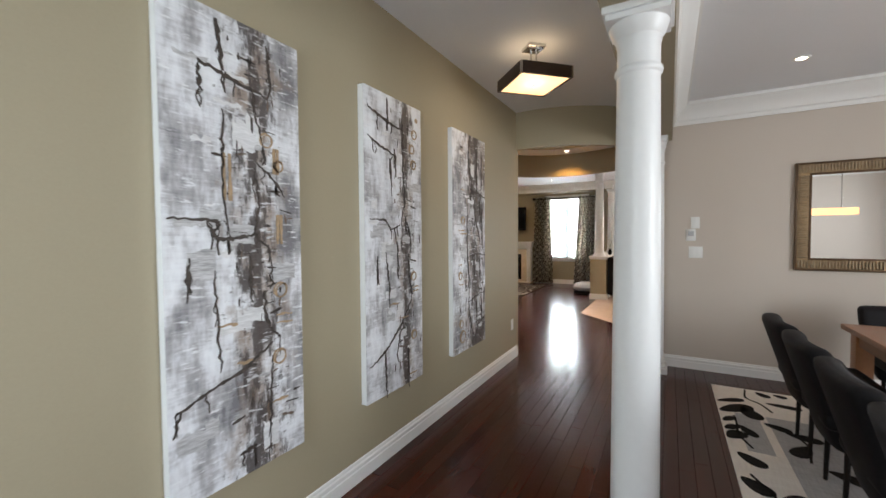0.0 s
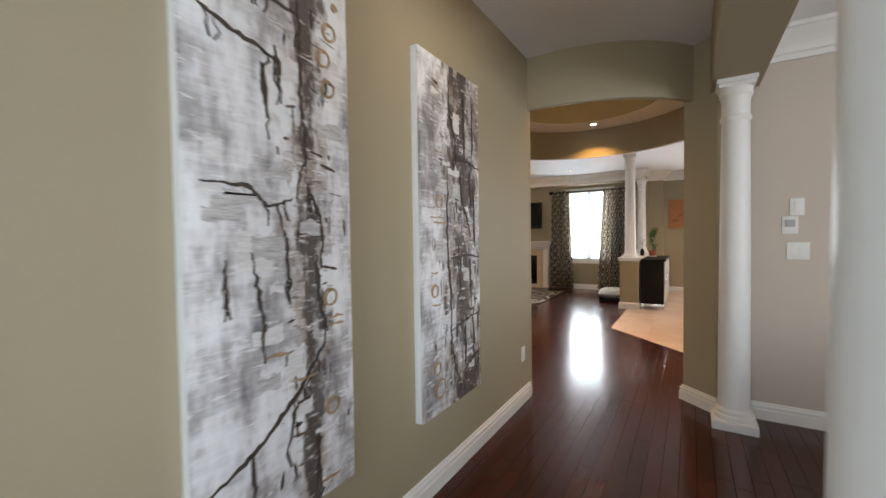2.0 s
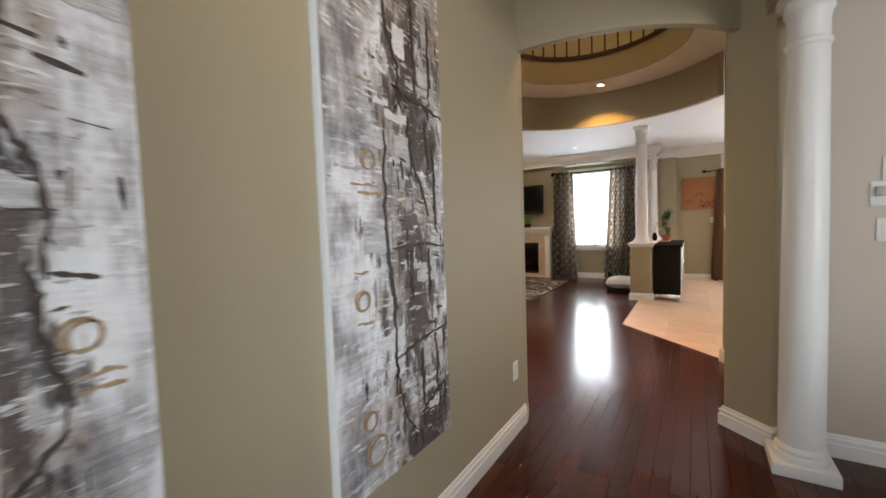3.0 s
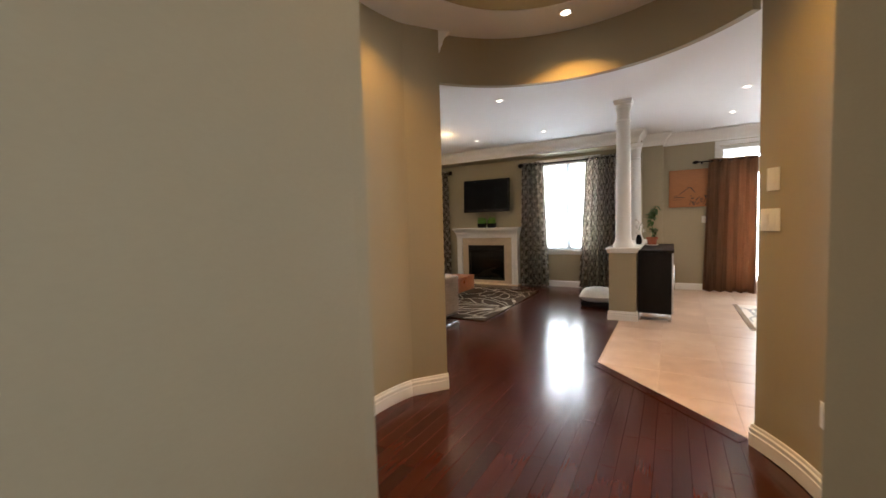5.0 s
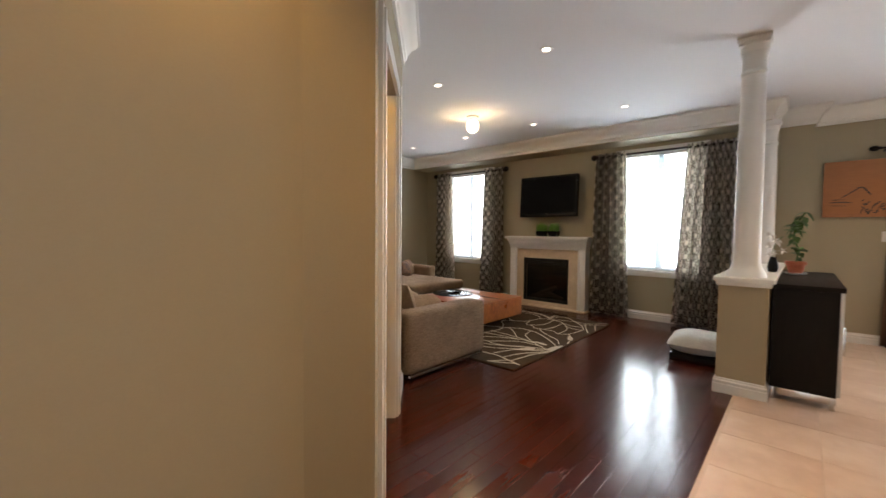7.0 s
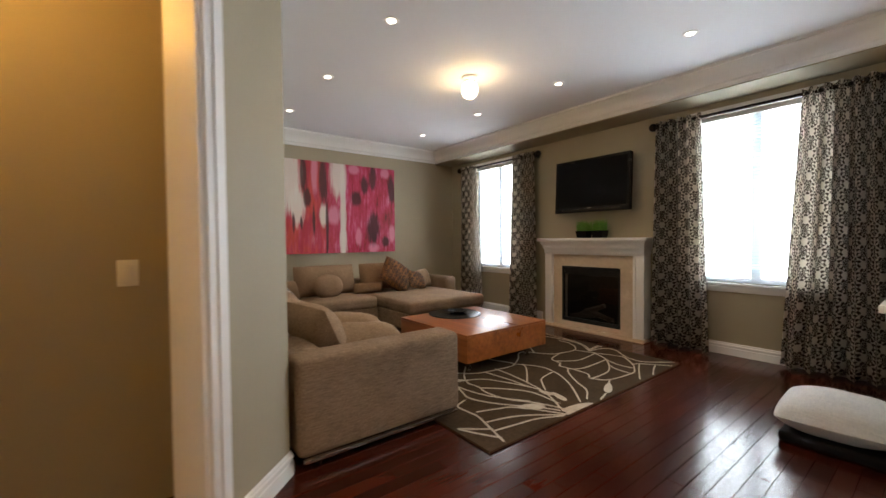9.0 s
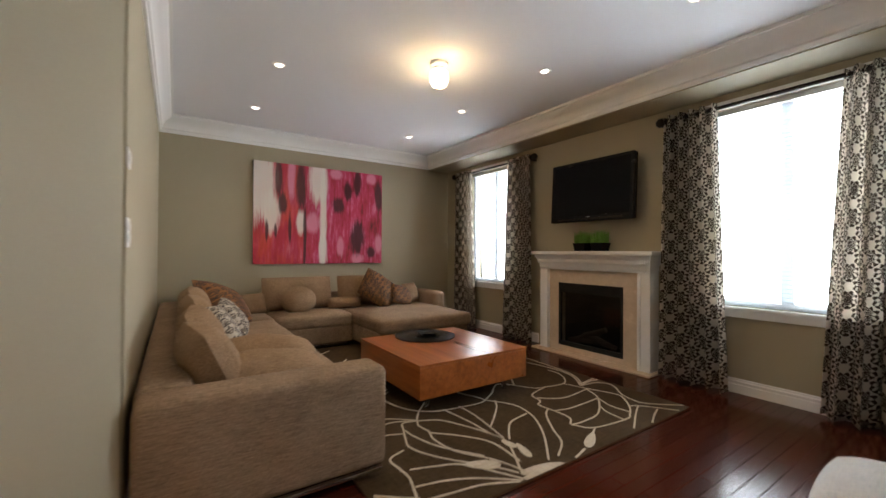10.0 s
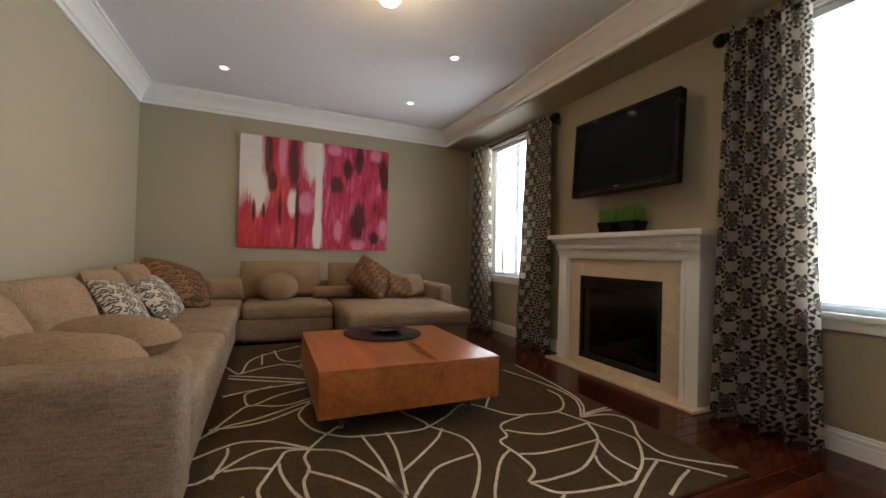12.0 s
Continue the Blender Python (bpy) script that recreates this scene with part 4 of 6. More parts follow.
def hall_canvas(k, y0, y1, dark):
    z0, z1, x = 0.42, 2.215, HALL_X + 0.04
    root = thing("abstract_canvas", (HALL_X, (y0 + y1) / 2, z0), "tall grey and white abstract canvas with dark branching strokes", "painting", "three hall canvases")
    part("stretcher", box(bmesh.new(), HALL_X, x - 0.003, y0, y1, z0, z1, 0.004), CANVAS_EDGE, root, "bright white canvas edge")
    bm = bmesh.new()
    n, mrow = 10, 26
    grid = [[bm.verts.new((x + 0.0015 * noise.noise((i * .9, j * .9, k)), y0 + (y1 - y0) * i / n, z0 + (z1 - z0) * j / mrow)) for j in range(mrow + 1)] for i in range(n + 1)]
    for i in range(n):
        for j in range(mrow):
            bm.faces.new((grid[i][j], grid[i + 1][j], grid[i + 1][j + 1], grid[i][j + 1]))
    part("painted_face", bm, canvas_material(k + 1, dark), root)

    def place(u, v, h):
        return (x + 0.0012 + h, y0 + u * (y1 - y0), z0 + v * (z1 - z0))
    rng = random.Random(11 + k)
    # patches laid on with a knife
    for name, mat, count in (("grey_patch", PAINT_GREY, 12), ("white_patch", PAINT_WHITE, 11)):
        for _ in range(count):
            bm = bmesh.new()
            u, v, w, h = rng.uniform(.04, .76), rng.uniform(.03, .90), rng.uniform(.08, .24), rng.choice((.010, .016, .025, .04, .06))
            edge = [(u + w * i / 6, v + rng.uniform(-.004, .004)) for i in range(7)] + [(u + w + rng.uniform(-.008, .0), v + h * i / 8) for i in range(1, 8)]
            edge += [(u + w * (1 - i / 6), v + h + rng.uniform(-.006, .006)) for i in range(7)] + [(u + rng.uniform(-.006, .006), v + h * (1 - i / 8)) for i in range(1, 8)]
            flat_shape(bm, edge, place, rng.uniform(.0004, .0011))
            part(name, bm, mat, root, "", False)
    hw = (y1 - y0) / (z1 - z0)
    for line in STROKES[k]:
        bm = bmesh.new()
        pts = [(p.x + rng.uniform(-.010, .010), p.y + rng.uniform(-.003, .003)) for p in smooth_line([(*p, 0) for p in line], 9)]
        ribbon(bm, [(u, v / hw) for u, v in pts], rng.uniform(.012, .027), lambda u, v, h: place(u, v * hw, h), 0.003, 0.45, True)
        for _ in range(3):
            u, v = rng.choice(pts)
            ribbon(bm, [(u + rng.uniform(-.02, .02), (v + d) / hw) for d in (0, -.012, -.022, rng.uniform(-.05, -.03))], .012, lambda u, v, h: place(u, v * hw, h), 0.002, 0.6, True)
        part("dark_stroke", bm, PAINT_DARK, root, "", False)
    # short scraped dashes along the worked seam
    mid, wide = ((.62, .16), (.66, .13), (.66, .22))[k]
    for _ in range(70):
        bm = bmesh.new()
        u, v, ln = min(.95, max(.05, rng.gauss(mid, wide))), rng.uniform(.05, .95), rng.uniform(.03, .12)
        du, dv = (ln * rng.uniform(-.2, .2), ln) if rng.random() < .6 else (ln, ln * rng.uniform(-.3, .3))
        ends = [(min(.98, max(.02, u + du * f)), min(.985, max(.015, v + dv * f * hw)) / hw) for f in (0, .25, .5, .75, 1)]
        ribbon(bm, ends, rng.uniform(.005, .019), lambda u, v, h: place(u, v * hw, h), 0.002, 0.6, True)
        part("short_stroke", bm, rng.choice((PAINT_DARK, PAINT_DARK, PAINT_UMBER, PAINT_GREY)), root, "", False)
    for u, v, r in RINGS[k]:
        bm = bmesh.new()
        ring = [(u + r * math.cos(a), v / hw + r * math.sin(a)) for a in [2 * math.pi * i / 16 for i in range(17)]]
        ribbon(bm, ring, .012, lambda u, v, h: place(u, v * hw, h), 0.003, 0.4)
        ribbon(bm, [(p[0] + r * .3, p[1] - r * .2) for p in ring[2:11]], .009, lambda u, v, h: place(u, v * hw, h), 0.003, 0.4)
        part("ochre_ring", bm, PAINT_TAN, root, "", False)
    for u, v, w, h in BARS[k]:
        bm = bmesh.new()
        if w > h:
            ribbon(bm, [(u - w / 2 + w * i / 5, (v + rng.uniform(-.002, .002)) / hw) for i in range(6)], h * 1.4, lambda u, v, h: place(u, v * hw, h), 0.003, 0.5, True)
        else:
            for du in (-w / 2, w / 2):
                ribbon(bm, [(u + du, (v - h / 2 + h * i / 4) / hw) for i in range(5)], .02, lambda u, v, h: place(u, v * hw, h), 0.003, 0.5)
        part("ochre_mark", bm, PAINT_TAN, root, "", False)


CANVAS_EDGE = material("primed_canvas_edge", (0.80, 0.81, 0.82), 0.6, vary=0.04, scale=20, bump=0.3, bump_scale=200)
hall_canvas(0, 0.655, 1.225, 0.02)
hall_canvas(1, 1.665, 2.243, 0.0)
hall_canvas(2, 2.69, 3.31, 0.03)


def wall_plate(name, at, n, w, h, label, category, paddles=1, kind="switch", tint=None):
    """A cover plate on a wall, facing n in plan."""
    root = thing(name, at, label, category)
    n = Vector((*n, 0)).normalized()
    m = Matrix.Translation(at) @ Vector((0, -1, 0)).rotation_difference(n).to_matrix().to_4x4()
    part("plate", move(box(bmesh.new(), -w / 2, w / 2, -0.006, 0, -h / 2, h / 2, 0.0025), m), tint or WHITE_PLASTIC, root)
    for k in range(paddles):
        cx = (k - (paddles - 1) / 2) * 0.046
        if kind == "switch":
            part("paddle", move(box(bmesh.new(), cx - 0.016, cx + 0.016, -0.010, -0.005, -0.033, 0.033, 0.002), m), tint or WHITE_PLASTIC, root)
        elif kind == "outlet":
            for dz in (-0.02, 0.02):
                part("socket", move(box(bmesh.new(), cx - 0.016, cx + 0.016, -0.008, -0.005, dz - 0.014, dz + 0.014, 0.002), m), tint or WHITE_PLASTIC, root)
        else:
            part("display", move(box(bmesh.new(), -w * .3, w * .3, -0.02, -0.005, -h * .1, h * .3, 0.002), m), RUG_GREY, root)
    return root


wall_plate("wall_outlet", (HALL_X, 4.13, 0.385), (1, 0), 0.07, 0.115, "white wall outlet low on the hall wall", "outlet", 1, "outlet")


def column(name, x, y, z0, z1, r, label, plinth=True, group="white columns", foot=1.25, head=1.42):
    """A smooth tapered column: square plinth, base rings, shaft, necking, capital and abacus."""
    root = thing(name, (x, y, z0), label, "column", group)
    w = r * foot
    if plinth:
        part("plinth", box(bmesh.new(), x - w, x + w, y - w, y + w, z0, z0 + 0.06, 0.006), COLUMN, root)
        zb = z0 + 0.06
        part("base_moulding", lathe(bmesh.new(), [(r * 1.2, zb), (r * 1.24, zb + .015), (r * 1.2, zb + .03), (r * 1.08, zb + .035), (r * 1.08, zb + .045), (r * 1.14, zb + .055), (r * 1.05, zb + .07), (r * 1.0, zb + .075)], x, y, 40), COLUMN, root)
        zs = zb + 0.075
    else:
        zs = z0
        part("base_moulding", lathe(bmesh.new(), [(r * 1.45, zs), (r * 1.4, zs + .03), (r * 1.18, zs + .06), (r * 1.05, zs + .10), (r, zs + .16)], x, y, 40), COLUMN, root)
        zs += 0.16
    rt, wide = r * 0.86, (head if plinth else 1.24)
    zt = z1 - 0.27
    prof = [(r + (rt - r) * (k / 12) ** 1.6, zs + (zt - zs) * k / 12) for k in range(13)]
    part("shaft", lathe(bmesh.new(), prof, x, y, 40), COLUMN, root)
    part("astragal", lathe(bmesh.new(), [(rt, zt), (rt * 1.10, zt + .008), (rt * 1.12, zt + .018), (rt * 1.10, zt + .028), (rt, zt + .036)], x, y, 40), COLUMN, root)
    part("necking", lathe(bmesh.new(), [(rt, zt + .036), (rt, zt + .13), (rt * 1.06, zt + .14), (rt * 1.06, zt + .155), (rt * 1.2, zt + .17), (rt * (wide - .08), zt + .205), (rt * (wide - .04), zt + .215)], x, y, 40), COLUMN, root)
    bm = box(bmesh.new(), x - rt * wide, x + rt * wide, y - rt * wide, y + rt * wide, zt + .215, zt + .24, 0.004)
    box(bm, x - rt * (wide + .14), x + rt * (wide + .14), y - rt * (wide + .14), y + rt * (wide + .14), zt + .24, z1, 0.004)
    part("abacus", bm, COLUMN, root)
    return root


column("column", 0.79, 1.92, 0.0, HEAD, 0.100, "smooth white round column under the dining room beam")
column("column", 0.785, 4.485, 0.0, HEAD, 0.092, "smooth white round column under the dining room beam", foot=1.38, head=1.24)


def hall_light():
    x, y, zb = 0.045, 2.84, 2.462
    root = thing("ceiling_light", (x, y, H), "square brown wooden ceiling light with glowing diffuser", "ceiling light")
    m = Matrix.Translation((x, y, 0)) @ Matrix.Rotation(radians(45), 4, "Z")
    part("canopy", move(box(bmesh.new(), -.065, .065, -.065, .065, H - .022, H, .004), m), CHROME, root, "chrome canopy")
    for d in (-.02, .02):
        part("stem", lathe(bmesh.new(), [(.006, zb + .07), (.006, H - .02)], x + d, y, 12), CHROME, root, "chrome stem")
    a, t = 0.197, 0.016
    for k in range(4):
        r = m @ Matrix.Rotation(radians(90 * k), 4, "Z")
        part("side_panel", move(box(bmesh.new(), -a, a - t, -a, -a + t, zb, zb + .085, .002), r), FIX_WOOD, root, "dark brown wooden side")
        part("corner_clip", move(box(bmesh.new(), -a - .002, -a + .012, -a - .002, -a + .012, zb + .002, zb + .083), r), CHROME, root, "chrome corner")
    part("diffuser", move(box(bmesh.new(), -a + t, a - t, -a + t, a - t, zb + .004, zb + .010), m), DIFFUSER, root, "glowing amber glass diffuser")
    part("top_plate", move(box(bmesh.new(), -a + t, a - t, -a + t, a - t, zb + .072, zb + .078), m), TRIM, root)
    part("finial", lathe(bmesh.new(), [(.003, zb - .014), (.010, zb - .010), (.010, zb), (.006, zb + .004)], x, y, 14), CHROME, root, "chrome finial")


FIX_WOOD = material("wenge_wood", (0.035, 0.018, 0.011), 0.4, vary=0.3, scale=6, stretch=(1, 1, 20), bump=0.1)
hall_light()
point_lamp("hall_light_bulb", (0.045, 2.84, 2.42), 3, (1.0, 0.72, 0.42), 0.12)
point_lamp("hall_light_upward", (0.045, 2.84, 2.57), 1.2, (1.0, 0.74, 0.45), 0.10)


def pot_light(x, y, z=H, strength=POT_GLOW, r=0.034):
    root = thing("recessed_light", (x, y, z), "small white recessed ceiling light, lit", "recessed light", "recessed ceiling lights")
    part("trim_ring", lathe(bmesh.new(), [(r, z - .001), (r + .004, z - .007), (r + .018, z - .006), (r + .022, z - .0005)], x, y, 24, False), TRIM, root)
    part("bulb", lathe(bmesh.new(), [(r * .85, z - .004), (r * .5, z - .008), (.002, z - .009)], x, y, 20), strength, root, "glowing bulb")


for px, py in [(x, y) for x in (-1.665, -2.87, -4.07, -5.275) for y in (8.06, 9.99)] + [(0.88, 7.95), (0.88, 9.22), (0.88, 10.45), (1.75, 3.88), (3.2, 3.88)]:
    pot_light(px, py, DIN_H if px > 1.2 and py < 6 else H)
RING = [(CX + 0.88 * math.cos(radians(a)), CY + 0.88 * math.sin(radians(a))) for a in (94, 180, 270, 0)]
for (px, py), power in zip(RING, (66, 26, 16, 46)):
    pot_light(px, py, RZ)
    spot_lamp("lobby_downlight", (px, py, RZ - 0.015), power, WARM, 112, 0.03, 0.8)

# stair void rail
root = thing("stair_railing", (CX, CY, 2.925), "dark wooden railing with thin balusters round the open stairwell", "railing")
part("shoe_rail", ring_wall(bmesh.new(), CX, CY, VOID - .015, VOID + .06, 0, 360, 2.925, 2.965, 48), FIX_WOOD, root)
part("handrail", ring_wall(bmesh.new(), CX, CY, VOID - .01, VOID + .05, 0, 360, 3.81, 3.86, 48), FIX_WOOD, root)
for k in range(40):
    bx, by = CX + (VOID + .02) * math.cos(2 * math.pi * k / 40), CY + (VOID + .02) * math.sin(2 * math.pi * k / 40)
    part("baluster", box(bmesh.new(), bx - .008, bx + .008, by - .008, by + .008, 2.965, 3.81), FIX_WOOD, root)
point_lamp("upper_landing_light", (CX + .2, CY - .3, 4.9), 38, (1.0, 0.66, 0.32), 0.12)

wall_plate("light_switch", (0.590, 6.055, 1.44), (-0.866, -0.5), 0.075, 0.115, "white dimmer switch plate in the lobby", "switch")
wall_plate("light_switch", (0.582, 6.068, 1.235), (-0.857, -0.515), 0.12, 0.115, "white double switch plate in the lobby", "switch", 2)
wall_plate("wall_outlet", (0.722, 5.715, 0.385), (-0.976, -0.216), 0.07, 0.115, "white outlet near the lobby baseboard", "outlet", 1, "outlet")
wall_plate("light_switch", (-2.60, 6.56, 1.045), (1, 0), 0.075, 0.115, "white light switch in the side passage", "switch")

# ---- dining room ----
wall_plate("light_switch", (1.139, DIN_Y, 1.488), (0, -1), 0.075, 0.115, "white dimmer plate on the dining room wall", "switch")
wall_plate("thermostat", (1.103, DIN_Y, 1.366), (0, -1), 0.085, 0.12, "white thermostat with grey display", "thermostat", 1, "display")
wall_plate("light_switch", (1.146, DIN_Y, 1.19), (0, -1), 0.12, 0.115, "white double switch plate on the dining room wall", "switch", 2)


def mirror():
    x0, x1, z0, z1, y, w = 1.897, 3.295, 1.039, 2.003, DIN_Y, 0.113
    root = thing("wall_mirror", ((x0 + x1) / 2, y, z0), "large mirror in a ridged gold and silver frame", "mirror")
    part("glass", box(bmesh.new(), x0 + w - .01, x1 - w + .01, y - .022, y - .004, z0 + w - .01, z1 - w + .01), MIRROR, root, "silvered mirror glass", False)
    for a0, a1, b0, b1 in ((x0, x1, z0, z0 + w), (x0, x1, z1 - w, z1), (x0, x0 + w, z0 + w, z1 - w), (x1 - w, x1, z0 + w, z1 - w)):
        part("frame_rail", box(bmesh.new(), a0, a1, y - .030, y, b0, b1, .006), GOLD, root)
    for a0, a1, b0, b1 in ((x0, x1, z0, z0 + .018), (x0, x1, z1 - .018, z1), (x0, x0 + .018, z0 + .018, z1 - .018), (x0 + w - .018, x0 + w, z0 + w, z1 - w), (x0 + w - .018, x1 - w + .018, z0 + w - .018, z0 + w), (x0 + w - .018, x1 - w + .018, z1 - w, z1 - w + .018)):
        part("bead", box(bmesh.new(), a0, a1, y - .036, y - .028, b0, b1, .004), BRONZE, root, "dark bronze bead")
    bm = bmesh.new()
    step = .021
    for zz in (z0 + w / 2, z1 - w / 2):
        for k in range(int((x1 - x0 - 2 * w) / step) + 8):
            cx = x0 + .03 + step * k
            if cx < x1 - .03:
                box(bm, cx - .007, cx + .007, y - .046, y - .029, zz - .036, zz + .036, .004, 1)
    for xx in (x0 + w / 2, x1 - w / 2):
        for k in range(int((z1 - z0 - 2 * w) / step)):
            cz = z0 + w + step * (k + .5)
            box(bm, xx - .036, xx + .036, y - .046, y - .029, cz - .007, cz + .007, .004, 1)
    part("ribs", bm, SILVER, root, "champagne silver ribs")


mirror()


def dining_chair(cloth, leg_mat, label, group):
    """A slim upholstered dining chair; it faces +x, its middle at the origin."""
    root = thing("dining_chair", (0, 0, 0), label, "chair", group)
    part("seat", soft_box(-.06, .36, -.22, .22, .40, .49, .04, .012), cloth, root)
    bm = soft_box(-.055, .055, -.245, .245, -.14, .50, .045)
    for v in bm.verts:
        k = v.co.z / .5
        v.co.y *= 0.80 + 0.22 * math.sin(max(0, min(1, k)) * math.pi * .62) + 0.3 * min(0, k)
        v.co.x += -0.13 * k - 0.03 * (1 - (v.co.y / .22) ** 2) + 0.03
        v.co.z = v.co.z * .82 + .40
    part("backrest", bm, cloth, root)
    for sx, sy in ((-1, -1), (-1, 1), (1, -1), (1, 1)):
        part("leg", tube(bmesh.new(), [(sx * .12 + .16, sy * .14, 0), (sx * .11 + .16, sy * .14, .41)], [.010, .016], 8), leg_mat, root)
    return root


chair = dining_chair(LEATHER, BLACK_WOOD, "black leather dining chair tucked in at the table", "chairs round the dining table")
chair.matrix_basis = pose(1.64, 3.31, 0.009)
for cx, cy, rz in ((1.64, 2.75, 0), (1.64, 2.17, 0), (1.64, 1.60, 0), (2.42, 4.08, -90), (3.2, 2.6, 180), (3.2, 1.8, 180)):
    copy_thing(chair, pose(cx, cy, 0.009, 0, 0, rz))

root = thing("dining_table", (2.42, 2.3, 0.009), "honey brown wooden dining table", "table")
part("tabletop", box(bmesh.new(), 1.95, 2.92, 0.9, 3.70, .715, .75, .004), ORANGE_WOOD, root)
for lx in (2.03, 2.84):
    for ly in (1.0, 3.60):
        part("leg", box(bmesh.new(), lx - .045, lx + .045, ly - .045, ly + .045, .009, .715, .004), ORANGE_WOOD, root)
part("apron", box(bmesh.new(), 2.0, 2.87, .96, 3.64, .63, .715), ORANGE_WOOD, root)

root = thing("potted_plant", (2.45, 2.5, 0.75), "small leafy plant in a white bowl on the dining table", "plant")
part("pot", lathe(bmesh.new(), [(.05, .75), (.08, .80), (.085, .85), (.075, .85)], 2.45, 2.5, 20), TRIM, root, "white ceramic bowl")


def leaf_blade(bm, base, tip, width, droop=0.25, n=5):
    """A single pointed leaf, folded along its midrib."""
    base, tip = Vector(base), Vector(tip)
    d = tip - base
    side = d.cross(Vector((0, 0, 1)))
    side = side.normalized() if side.length > 1e-5 else Vector((1, 0, 0))
    rows = []
    for k in range(n + 1):
        t = k / n
        c = base + d * t + Vector((0, 0, d.length * droop * math.sin(math.pi * t) * 0.5))
        w = width / 2 * math.sin(math.pi * min(1, t * 0.92 + 0.06)) ** 0.8
        up = Vector((0, 0, w * 0.35))
        rows.append((bm.verts.new(c - side * w + up), bm.verts.new(c), bm.verts.new(c + side * w + up)))
    for a, b in zip(rows, rows[1:]):
        bm.faces.new((a[0], a[1], b[1], b[0]))
        bm.faces.new((a[1], a[2], b[2], b[1]))


rng = random.Random(4)
bm = bmesh.new()
for k in range(16):
    a = k * 2.4
    leaf_blade(bm, (2.45, 2.5, .84), (2.45 + .22 * math.cos(a), 2.5 + .22 * math.sin(a), .95 + rng.uniform(0, .15)), .06)
part("leaves", bm, LEAF, root, "dark green leaves")

root = thing("pendant_light", (2.5, 2.7, H), "long amber pendant light over the dining table", "pendant light")
part("shade", box(bmesh.new(), 2.12, 2.88, 2.60, 2.80, 1.60, 1.68, .01), PENDANT, root, "glowing amber shade")
for cx in (2.25, 2.75):
    part("cable", lathe(bmesh.new(), [(.004, 1.68), (.004, H)], cx, 2.7, 8), CHROME, root)

# dining rug
root = thing("area_rug", (2.3, 2.7, 0), "ivory and grey rug with black leaf pattern under the dining table", "rug")
part("field", box(bmesh.new(), 1.26, 3.5, 0.9, 4.27, 0, .009), RUG_WHITE, root)
rug_place = lambda u, v, h: (u, v, .009 + h)
bm = bmesh.new()
for x0, x1, y0, y1 in ((1.36, 1.50, 3.05, 3.66), (1.55, 2.3, 2.2, 3.68), (2.3, 3.1, 3.2, 4.0), (1.30, 1.50, 1.2, 2.2)):
    bm = bmesh.new()
    flat_shape(bm, [(x0, y0), (x1, y0), (x1, y1), (x0, y1)], rug_place, .0015)
    part("grey_block", bm, RUG_GREY, root, "grey woven block")
bm = bmesh.new()


def rug_leaf(bm, x, y, length, width, a):
    c, s = math.cos(a), math.sin(a)
    pts = []
    for k in range(16):
        t = k / 16 * 2 * math.pi
        lx, ly = length / 2 * (1 - math.cos(t)), width / 2 * math.sin(t) * (1 - 0.35 * math.cos(t))
        pts.append((max(1.265, x + c * lx - s * ly), min(4.265, y + s * lx + c * ly)))
    flat_shape(bm, pts, rug_place, .003)


BRANCHES = [[(1.50, 4.24), (1.48, 4.04), (1.56, 3.94), (1.61, 3.79)], [(1.35, 3.60), (1.35, 3.45), (1.34, 3.27), (1.39, 3.09)], [(1.85, 4.2), (2.0, 4.0), (2.25, 3.9)], [(1.62, 3.5), (1.70, 3.3), (1.66, 3.05)], [(1.33, 2.75), (1.42, 2.5), (1.40, 2.2)]]
for line in BRANCHES:
    ribbon(bm, smooth_line([(*p, 0) for p in line], 6), .014, rug_place, .003)
LEAVES = [(1.27, 3.87, 1.46, 3.98, .07), (1.27, 3.66, 1.49, 3.85, .13), (1.42, 3.82, 1.50, 3.59, .12), (1.57, 4.22, 1.65, 4.12, .07), (1.69, 4.22, 1.77, 4.17, .06), (1.60, 3.98, 1.82, 3.95, .07), (1.27, 3.47, 1.35, 3.57, .06), (1.27, 3.33, 1.35, 3.42, .07),
          (1.27, 3.19, 1.37, 3.32, .11), (1.36, 3.44, 1.44, 3.27, .07), (1.52, 3.55, 1.66, 3.46, .08), (1.62, 3.44, 1.80, 3.38, .10), (1.70, 3.28, 1.60, 3.10, .10), (1.86, 3.55, 2.04, 3.46, .10), (1.90, 4.12, 2.06, 4.16, .09), (2.02, 3.98, 2.2, 4.08, .10),
          (1.30, 3.00, 1.42, 2.86, .09), (1.28, 2.70, 1.40, 2.56, .10), (1.42, 2.52, 1.56, 2.62, .09), (1.30, 2.30, 1.42, 2.16, .09), (2.1, 3.7, 2.3, 3.6, .1), (1.72, 3.0, 1.9, 2.9, .1)]
for x0, y0, x1, y1, w in LEAVES:
    rug_leaf(bm, x0, y0, math.hypot(x1 - x0, y1 - y0), w, math.atan2(y1 - y0, x1 - x0))
part("black_leaves", bm, RUG_BLACK, root, "black leaf figures")

# ---- family room ----
single("bright_distance", box(bmesh.new(), -9.0, 5.5, 14.5, 14.6, -1.5, 6.0), BACKDROP, "", "", "", "structure").name = "backdrop"


